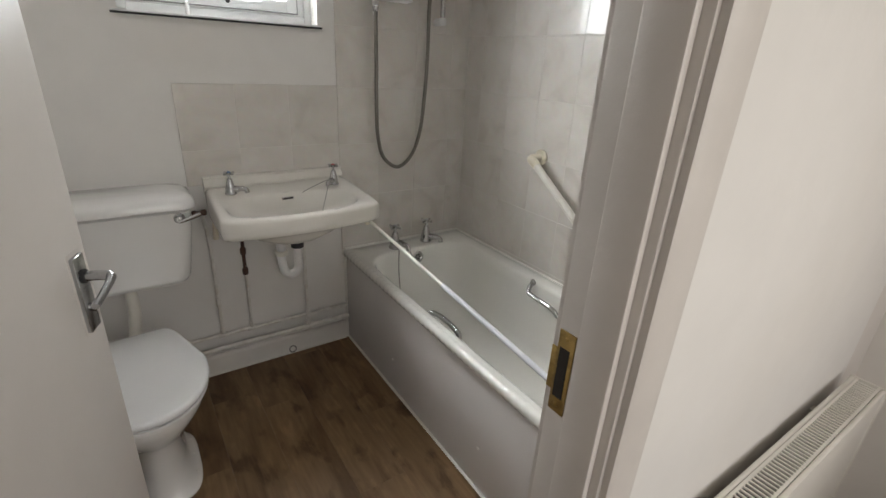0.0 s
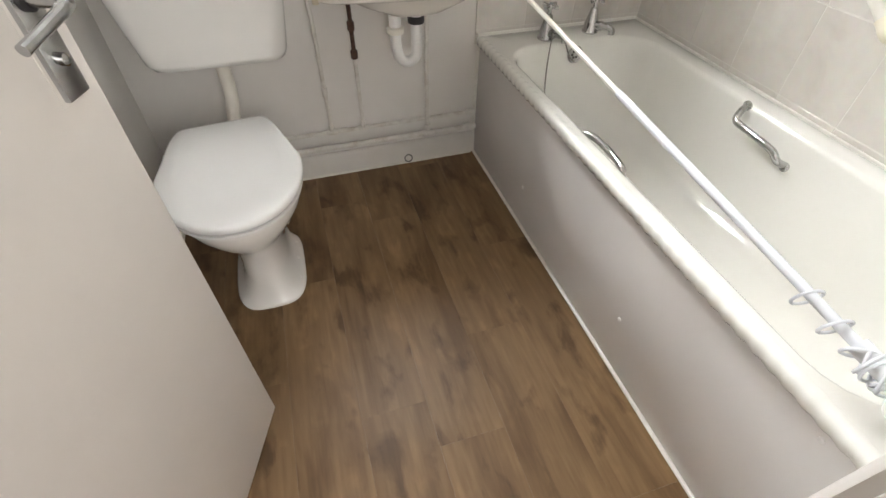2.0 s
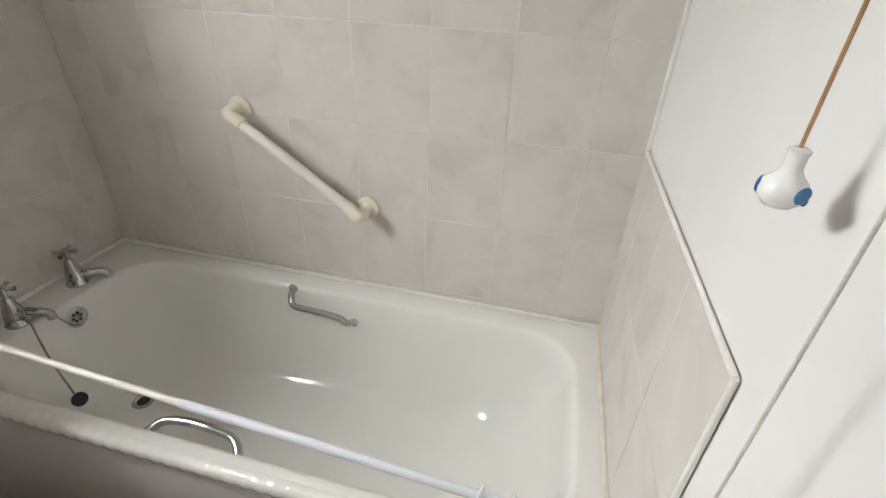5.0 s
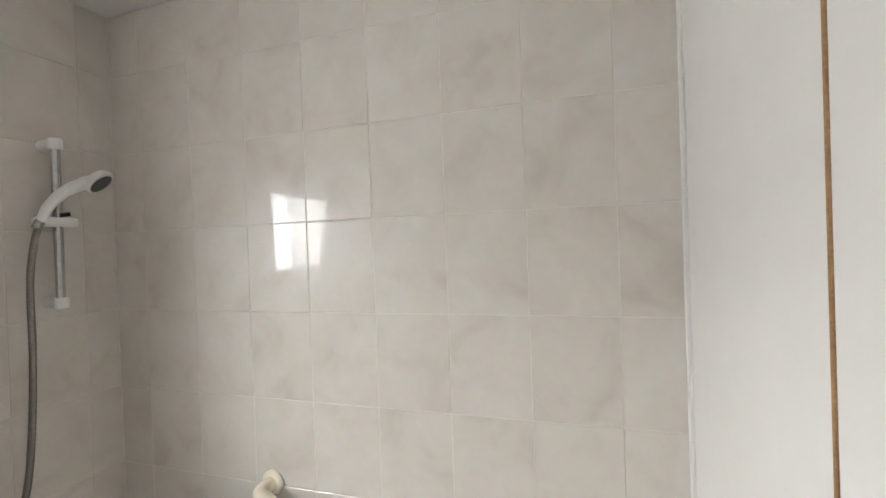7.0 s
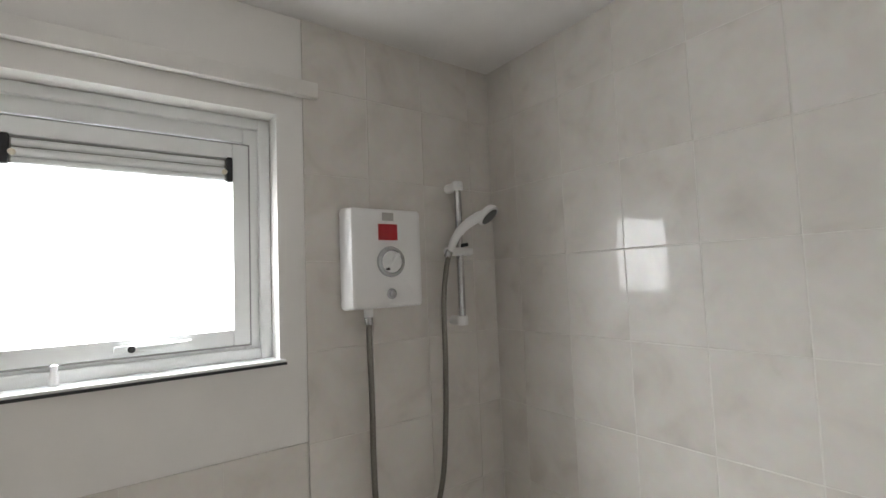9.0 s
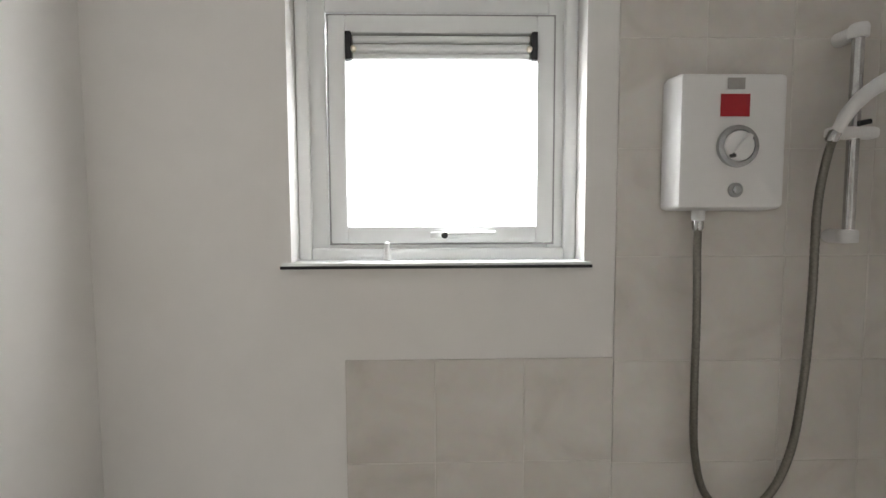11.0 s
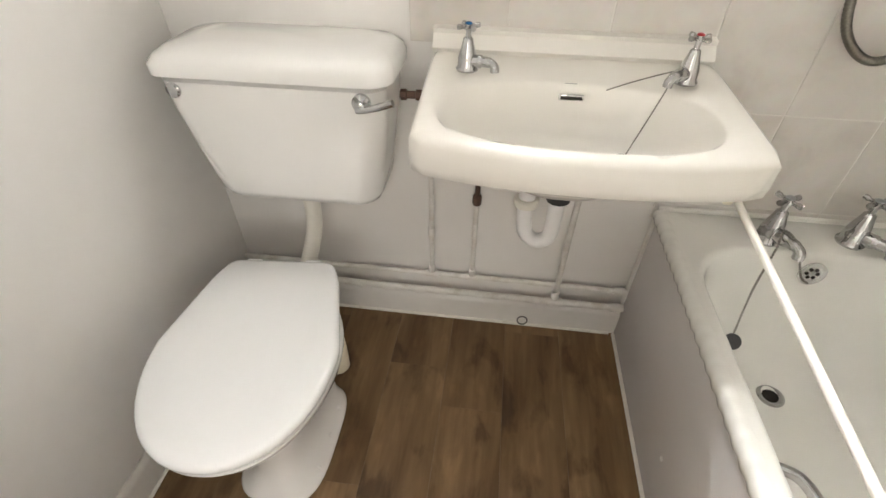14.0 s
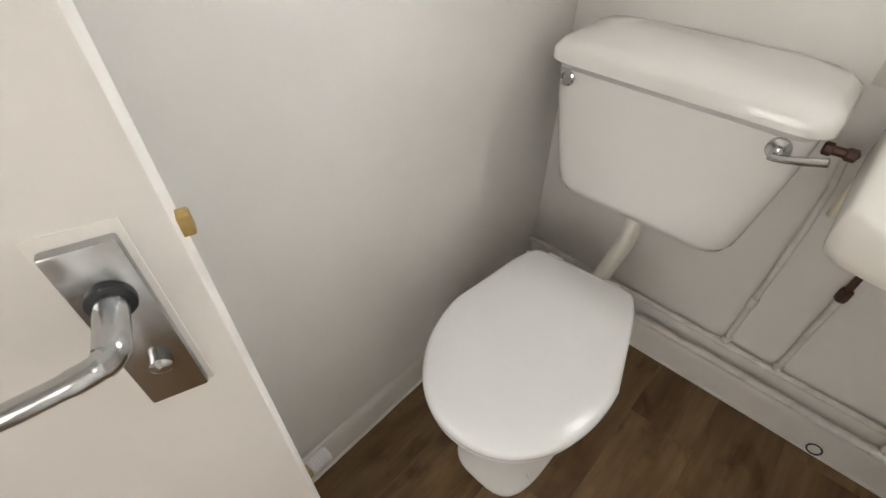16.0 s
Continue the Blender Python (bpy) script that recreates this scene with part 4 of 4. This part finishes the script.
# radiator valve near the door
trv = thing("radiator_valve", (XL + 0.02, 0.75, 0.10), "white ribbed plastic radiator valve above the skirting", "valve")
q0 = Vector((XL + 0.040, 0.735, 0.112))
part("body", lathe([(0.010, -0.05), (0.011, -0.03), (0.017, -0.028), (0.017, -0.002)], aim(q0, (0, 1, 0)), 16), BRASS, trv)
hd = part("head", lathe([(0.017, 0), (0.0195, 0.004), (0.0195, 0.048), (0.016, 0.054)], aim(q0, (0, 1, 0)), 24), WHITEPLASTIC, trv, "white ribbed valve head")
for i in range(6):
    part("rib", torus(aim(q0 + Vector((0, 0.008 + i * 0.007, 0)), (0, 1, 0)), 0.0198, 0.0013, 24, 6), WHITEPLASTIC, hd)
part("pipe", tube([(XL + 0.040, 0.69, 0.112), (XL + 0.040, 0.68, 0.08), (XL + 0.040, 0.68, -0.002)], 0.0075, 10), PIPE, trv)

# ---------------------------------------------------------------- electric shower
unit = thing("electric_shower", (-0.47, 1.66, 1.80), "white electric shower box with round dial on the tiles", "electric shower")
UX0, UX1, UZ0, UZ1, UY = -0.612, -0.368, 1.648, 1.947, 1.694


def unit_ring(g, y):
    return [(x, y, z) for x, z, _ in rrect(UX0 + g, UX1 - g, UZ0 + g, UZ1 - g, 0.010, 0, 5)]


part("case", loft([unit_ring(0.006, UY - 0.0005), unit_ring(0.002, UY - 0.004), unit_ring(0.0, UY - 0.02), unit_ring(0.003, UY - 0.066), unit_ring(0.007, UY - 0.075), unit_ring(0.016, UY - 0.079)]), WHITEPLASTIC, unit)
FY = UY - 0.0792
part("rating_label", box(-0.508, -0.470, FY - 0.0012, FY, 1.908, 1.932), GREYLABEL, unit, "grey rating label", smooth=False)
part("warning_label", box(-0.522, -0.458, FY - 0.0012, FY, 1.850, 1.898), RED, unit, "red label", smooth=False)
dial = part("dial", lathe([(0.045, 0), (0.046, 0.004), (0.044, 0.009), (0.035, 0.011), (0.034, 0.008), (0.033, 0.008)], aim((-0.484, FY, 1.786), (0, -1, 0)), 36), SATIN, unit, "silver-ringed temperature dial")
part("face", lathe([(0.032, 0.0085), (0.032, 0.012), (0.028, 0.014)], aim((-0.484, FY, 1.786), (0, -1, 0)), 32), WHITEPLASTIC, dial)
b = box(-0.006, 0.006, -0.010, 0.0, -0.030, 0.030, bevel=0.003)
b.transform(Matrix.Translation((-0.484, FY - 0.014, 1.786)) @ pose(0, 0, 0, 0, 40, 0))
ptr = part("pointer", b, WHITEPLASTIC, dial)
part("mark", lathe([(0.005, 0), (0.005, 0.0115), (0.003, 0.012)], aim((-0.502, FY - 0.012, 1.765), (0, -1, 0)), 12), BLACK, dial)
btn = part("button", lathe([(0.016, 0), (0.016, 0.004), (0.012, 0.006)], aim((-0.484, FY, 1.692), (0, -1, 0)), 24), GREYPLASTIC, unit, "grey start button")
part("cap", lathe([(0.009, 0.005), (0.009, 0.009), (0.006, 0.010)], aim((-0.484, FY, 1.692), (0, -1, 0)), 20), SATIN, btn)
part("outlet", lathe([(0.014, 0), (0.014, 0.02), (0.010, 0.03)], aim((-0.540, 1.655, 1.649), (0, 0, -1)), 16), WHITEPLASTIC, unit)

riser = thing("shower_rail", (-0.2, 1.65, 1.6), "chrome shower slide rail with white ends", "shower rail")
RX, RY = -0.203, 1.640
part("pole", tube([(RX, RY, 1.585), (RX, RY, 2.035)], 0.0118, 14, smooth=False), CHROME, riser)
for z in (2.040, 1.588):
    e = part("end_bracket", tube([(RX, RY, z), (RX, 1.693, z)], 0.0165, 14, smooth=False), WHITEPLASTIC, riser)
    part("collar", lathe([(0.018, -0.014), (0.019, -0.010), (0.019, 0.010), (0.016, 0.016)], pose(RX, RY, z), 16), WHITEPLASTIC, e)
sl = part("slider", box(-0.265, -0.155, 1.622, 1.652, 1.805, 1.832, bevel=0.009), WHITEPLASTIC, riser, "white hand-shower slider")
part("knob", tube([(RX, 1.628, 1.838), (-0.182, 1.622, 1.842)], 0.006, 10, smooth=False), BLACK, sl)
head = thing("hand_shower", (-0.24, 1.63, 1.82), "white plastic hand shower resting in its slider", "hand shower")
part("handle", tube([(-0.253, 1.625, 1.818), (-0.243, 1.615, 1.855), (-0.216, 1.60, 1.895), (-0.180, 1.585, 1.922), (-0.152, 1.575, 1.933)], (0.0125, 0.014, 0.0155, 0.017, 0.020), 16), WHITEPLASTIC, head)
hm = aim((-0.136, 1.566, 1.936), (0.30, -0.62, -0.72))
sh = part("rose", lathe([(0.018, -0.020), (0.034, -0.014), (0.040, -0.004), (0.040, 0.006), (0.037, 0.009)], hm, 28), WHITEPLASTIC, head)
part("spray_plate", lathe([(0.032, 0.008), (0.032, 0.0105), (0.028, 0.012), (0.014, 0.0115)], hm, 28), DARKPLATE, sh, "grey spray plate")
hose = thing("shower_hose", (-0.425, 1.66, 0.912), "looped grey metal shower hose", "shower hose")
part("flexible_tube", tube([(-0.540, 1.655, 1.625), (-0.541, 1.652, 1.55), (-0.540, 1.648, 1.40), (-0.540, 1.648, 1.22), (-0.532, 1.652, 1.08), (-0.497, 1.66, 0.972), (-0.418, 1.665, 0.918), (-0.345, 1.662, 0.966), (-0.300, 1.655, 1.08), (-0.283, 1.648, 1.25), (-0.276, 1.644, 1.45), (-0.277, 1.640, 1.65), (-0.268, 1.632, 1.76), (-0.255, 1.626, 1.820)], 0.0088, 12, k=26, wob=0.06), HOSE, hose)
part("nut", lathe([(0.011, 0), (0.0125, 0.003), (0.0125, 0.020), (0.010, 0.026)], aim((-0.540, 1.655, 1.629), (0, 0, -1)), 16), CHROME, hose)
part("nut", lathe([(0.010, 0), (0.0125, 0.004), (0.0125, 0.022), (0.010, 0.026)], aim((-0.2545, 1.626, 1.822), (-0.35, 0.2, -1)), 16), CHROME, hose)

# ---------------------------------------------------------------- pull cords
pc = thing("pull_cord", (-0.765, 0.052, 1.32), "blue-and-white china pull on a brown cord", "pull cord")
pm = pose(-0.765, 0.0515, 1.254) @ Matrix.Diagonal((0.78, 0.78, 0.78, 1))
part("cord", tube([(-0.765, 0.052, 1.30), (-0.765, 0.052, H - 0.03)], 0.0016, 8, smooth=False), CORD, pc, "brown cord")
bell = part("pull", lathe([(0.004, 0), (0.014, 0.002), (0.021, 0.010), (0.0225, 0.018), (0.020, 0.027), (0.013, 0.034), (0.0095, 0.040), (0.009, 0.052), (0.0105, 0.058), (0.006, 0.061)], pm, 28), CERAMIC, pc, "white china pull")
for a, z, r in ((215, 0.019, 0.009), (255, 0.012, 0.007), (300, 0.022, 0.007), (60, 0.018, 0.009)):
    c = Vector((math.cos(radians(a)), math.sin(radians(a)), 0))
    bm = bmesh.new()
    bmesh.ops.create_icosphere(bm, subdivisions=2, radius=1, matrix=Matrix.Translation(Vector((-0.765, 0.0515, 1.254 + z * 0.78)) + c * 0.016) @ c.to_track_quat("Z", "Y").to_matrix().to_4x4() @ Matrix.Diagonal((r, r * 0.8, 0.0026, 1)))
    part("motif", bm, BLUE, bell)
pc2 = thing("pull_cord", (-0.882, 0.055, 0.765), "white cord with a round white pull ball", "pull cord")
part("cord", tube([(-0.882, 0.055, 0.775), (-0.882, 0.055, H - 0.03)], 0.0014, 8, smooth=False), WHITECORD, pc2)
bm = bmesh.new()
bmesh.ops.create_uvsphere(bm, u_segments=24, v_segments=16, radius=0.0115, matrix=Matrix.Translation((-0.882, 0.055, 0.762)))
lathe([(0.006, 0), (0.005, 0.012), (0.002, 0.016)], pose(-0.882, 0.055, 0.771), 12, bm=bm)
part("ball", bm, WHITEPLASTIC, pc2)
sw = thing("ceiling_switch", (-0.823, 0.049, H), "white ceiling pull switch box", "switch")
part("box", lathe([(0.040, -0.0305), (0.042, -0.026), (0.043, -0.001)], pose(-0.823, 0.049, H - 0.0005), 28), WHITEPLASTIC, sw)

# ---------------------------------------------------------------- door leaf
hinge, free = Vector((-1.872, -0.022, 0)), Vector((-1.628, 0.670, 0))
ang = math.atan2(free.y - hinge.y, free.x - hinge.x)
LW = (free - hinge).length
DM = Matrix.Translation(hinge) @ Matrix.Rotation(ang, 4, "Z")   # local x along the leaf, local -y towards the room's middle
door = thing("door_1", hinge, "cream-painted flush door standing open into the bathroom", "door", kind="structure")
door.matrix_basis = DM


def dpart(name, bm, material, parent, label=""):
    bm.transform(DM)
    return part(name, bm, material, parent, label)


dpart("leaf", box(0, LW, 0.0, 0.036, 0.006, 1.978, bevel=0.0025), DOORPAINT, door)
hx = LW - 0.047
dpart("paint_edge", box(hx - 0.0235, hx + 0.0235, -0.0012, 0.0005, 0.920, 1.082, bevel=0.0008), DOORPAINT, door)
ph = dpart("handle_plate", box(hx - 0.0195, hx + 0.0195, -0.009, -0.0005, 0.925, 1.074, bevel=0.0022), SATIN, door, "satin metal handle plate")
dpart("collar", lathe([(0.0135, 0), (0.0135, 0.004), (0.011, 0.005)], aim((hx, -0.009, 1.034), (0, -1, 0)), 24), BLACK, ph)
dpart("lever", tube([(hx, -0.009, 1.034), (hx, -0.030, 1.034), (hx, -0.046, 1.0335), (hx - 0.003, -0.053, 1.032), (hx - 0.016, -0.056, 1.029), (hx - 0.050, -0.057, 1.023), (hx - 0.088, -0.056, 1.016)], (0.0095, 0.0095, 0.0095, 0.0085, 0.0075, 0.0068, 0.0065), 14), SATIN, ph, "satin metal lever")
dpart("snib", lathe([(0.0075, 0), (0.0075, 0.006), (0.005, 0.0075)], aim((hx + 0.002, -0.009, 0.969), (0, -1, 0)), 18), CHROME, ph)
dpart("latch", box(LW - 0.002, LW + 0.008, 0.012, 0.024, 1.046, 1.062, bevel=0.002), BRASS, door, "brass latch bolt")
for z in (0.2, 1.75):
    dpart("hinge", lathe([(0.006, -0.04), (0.006, 0.04)], pose(-0.003, 0.003, z), 12), BRASS, door)

# ---------------------------------------------------------------- hall radiator
rad = thing("radiator", (-0.4, -0.18, 0.4), "cream hall radiator with a slotted top grille", "radiator")
QX0, QX1, QY0, QY1, QZ0, QZ1 = -0.86, 0.06, -0.215, -0.135, 0.15, 0.665
part("panel", box(QX0, QX1, QY0, QY0 + 0.012, QZ0, QZ1, bevel=0.004), RADPAINT, rad)
part("panel", box(QX0, QX1, QY1 - 0.012, QY1, QZ0, QZ1, bevel=0.004), RADPAINT, rad)
part("side_panel", box(QX1 - 0.004, QX1 + 0.002, QY0 - 0.002, QY1 + 0.002, QZ0, QZ1 + 0.002, bevel=0.001), RADPAINT, rad)
part("side_panel", box(QX0 - 0.002, QX0 + 0.004, QY0 - 0.002, QY1 + 0.002, QZ0, QZ1 + 0.002, bevel=0.001), RADPAINT, rad)
# solid near-black filler; its colour gives the shade between the panels
part("core", box(QX0 + 0.01, QX1 - 0.01, QY0 + 0.013, QY1 - 0.013, QZ0 + 0.02, QZ1 - 0.03), DARK, rad, "near-black core painted as the shade inside", smooth=False)
gb = bmesh.new()
bm_box(gb, QX0 + 0.005, QX1 - 0.005, QY0 + 0.0125, QY0 + 0.019, QZ1 - 0.004, QZ1, 0)
bm_box(gb, QX0 + 0.005, QX1 - 0.005, QY1 - 0.019, QY1 - 0.0125, QZ1 - 0.004, QZ1, 0)
grille = part("grille", gb, RADPAINT, rad, "slotted top grille", smooth=False)
x = QX0 + 0.012
while x < QX1 - 0.012:
    part("slat", box(x, x + 0.0045, QY0 + 0.019, QY1 - 0.019, QZ1 - 0.004, QZ1), RADPAINT, grille, smooth=False)
    x += 0.0130
for x in (QX0 + 0.15, QX1 - 0.15):
    part("bracket", box(x - 0.015, x + 0.015, QY1, -T - 0.0005, 0.25, 0.60), RADPAINT, rad, smooth=False)

# ---------------------------------------------------------------- tiles
TW, TH, GAP = 0.2035, 0.252, 0.0018
ZROW = [1.037 + TH * k for k in range(-3, 7)]
tile_meshes = {}
random.seed(11)


def tile_mesh(w, h):
    key = (round(w, 3), round(h, 3))
    if key not in tile_meshes:
        w2, h2, c, t = w / 2, h / 2, 0.0016, 0.006
        v = [(sx * w2, sy * h2, 0) for sx, sy in ((-1, -1), (1, -1), (1, 1), (-1, 1))]
        v += [(sx * w2, sy * h2, t - c * 0.7) for sx, sy in ((-1, -1), (1, -1), (1, 1), (-1, 1))]
        v += [(sx * (w2 - c), sy * (h2 - c), t) for sx, sy in ((-1, -1), (1, -1), (1, 1), (-1, 1))]
        f = [(8, 9, 10, 11)]
        for a in (0, 4):
            f += [(a + i, a + (i + 1) % 4, a + 4 + (i + 1) % 4, a + 4 + i) for i in range(4)]
        me = bpy.data.meshes.new("tile")
        me.from_pydata(v, [], f)
        me.materials.append(TILE)
        tile_meshes[key] = me
    return tile_meshes[key]


def tile_field(parent, us, zs, place):
    """Tiles between the joints us (across) and zs (up); place(u, z) gives the pose of a tile's back centre."""
    for u0, u1 in zip(us, us[1:]):
        for z0, z1 in zip(zs, zs[1:]):
            if u1 - u0 < 0.01 or z1 - z0 < 0.01:
                continue
            ob = new("tile", tile_mesh(u1 - u0 - GAP, z1 - z0 - GAP))
            ob.parent = parent
            ob.matrix_basis = place((u0 + u1) / 2, (z0 + z1) / 2) @ pose(0, 0, random.uniform(-0.0003, 0.0003), random.uniform(-0.12, 0.12), random.uniform(-0.12, 0.12), 0)


def joints(lo, hi, marks):
    return [lo] + [m for m in marks if lo + 0.012 < m < hi - 0.012] + [hi]


zs_full = joints(BZ + 0.002, H - 0.001, ZROW)
bed = solid("tiling_east", box(0.0012, 0.0079, 0.0004, 1.696, BZ - 0.02, H - 0.0005), GROUT, "glossy marbled beige tiles along the bath wall", "tiling", "structure", smooth=False)
tile_field(bed, joints(0.004, 1.694, [0.140 + TW * k for k in range(0, 9)]), zs_full, lambda u, z: Matrix.Translation((0.0062, u, z)) @ Matrix(((0, 0, -1, 0), (-1, 0, 0, 0), (0, 1, 0, 0), (0, 0, 0, 1))))
north = Matrix(((1, 0, 0, 0), (0, 0, -1, 0), (0, 1, 0, 0), (0, 0, 0, 1)))
bed = solid("tiling_north", box(-0.711, 0.0010, 1.6942, 1.6999, BZ - 0.03, H - 0.0005), GROUT, "glossy marbled beige tiles behind the shower", "tiling", "structure", smooth=False)
NX = [-0.712 + TW * k for k in range(0, 5)]
tile_field(bed, joints(-0.712, -0.001, NX), joints(BZ + 0.002, H - 0.001, ZROW), lambda u, z: Matrix.Translation((u, 1.699, z)) @ north)
bed = solid("tiling_splashback", box(-1.353, -0.7125, 1.6942, 1.6999, 0.905, 1.297), GROUT, "marbled beige tile splashback over the basin", "tiling", "structure", smooth=False)
tile_field(bed, [-1.354, -1.140, -0.927, -0.7135], [0.904, 1.045, 1.298], lambda u, z: Matrix.Translation((u, 1.699, z)) @ north)
south = Matrix(((-1, 0, 0, 0), (0, 0, 1, 0), (0, 1, 0, 0), (0, 0, 0, 1)))
bed = solid("tiling_south", box(-0.738, 0.0008, 0.0002, 0.0070, BZ + 0.004, 1.046), GROUT, "marbled beige tile panel at the bath's foot", "tiling", "structure", smooth=False)
tile_field(bed, [-0.738, -0.534, -0.330, -0.126, 0.0025], [BZ + 0.005, 0.785, 1.046], lambda u, z: Matrix.Translation((u, 0.0022, z)) @ south)
tr = thing("tile_trim", (-0.74, 0.005, 1.05), "white plastic edging round the tile panel", "tile trim", kind="structure")
part("top_strip", tube([(-0.742, 0.006, 1.0505), (-0.002, 0.006, 1.0505)], 0.0045, 10, smooth=False), SEALANT, tr)
part("side_strip", tube([(-0.742, 0.006, BZ + 0.012), (-0.742, 0.006, 1.0505)], 0.0045, 10, smooth=False), SEALANT, tr)

# ---------------------------------------------------------------- floor planks
random.seed(3)
PW = 0.178
plank_meshes = {}


def plank_mesh(w, ln):
    key = (round(w, 3), round(ln, 3))
    if key not in plank_meshes:
        me = bpy.data.meshes.new("plank")
        g, c, t = 0.0001, 0.0001, 0.003
        x, y = w / 2 - g, ln / 2 - g
        v = [(sx * x, sy * y, 0) for sx, sy in ((-1, -1), (1, -1), (1, 1), (-1, 1))] + [(sx * (x - c), sy * (y - c), t) for sx, sy in ((-1, -1), (1, -1), (1, 1), (-1, 1))]
        me.from_pydata(v, [], [(4, 5, 6, 7)] + [(i, (i + 1) % 4, 4 + (i + 1) % 4, 4 + i) for i in range(4)])
        me.materials.append(PLANK)
        plank_meshes[key] = me
    return plank_meshes[key]


x, k = XL - 0.01, 0
while x < -0.69:
    y = -T - [0.35, 0.05, 0.60, 0.22][k % 4]
    while y < YW:
        y0, y1 = max(y, -T), min(y + 0.90, YW)
        if y1 - y0 > 0.02:
            ob = new("plank", plank_mesh(PW, y1 - y0))
            ob.parent = floor
            ob.location = (x + PW / 2, (y0 + y1) / 2, -0.003)
        y += 0.90
    x += PW
    k += 1
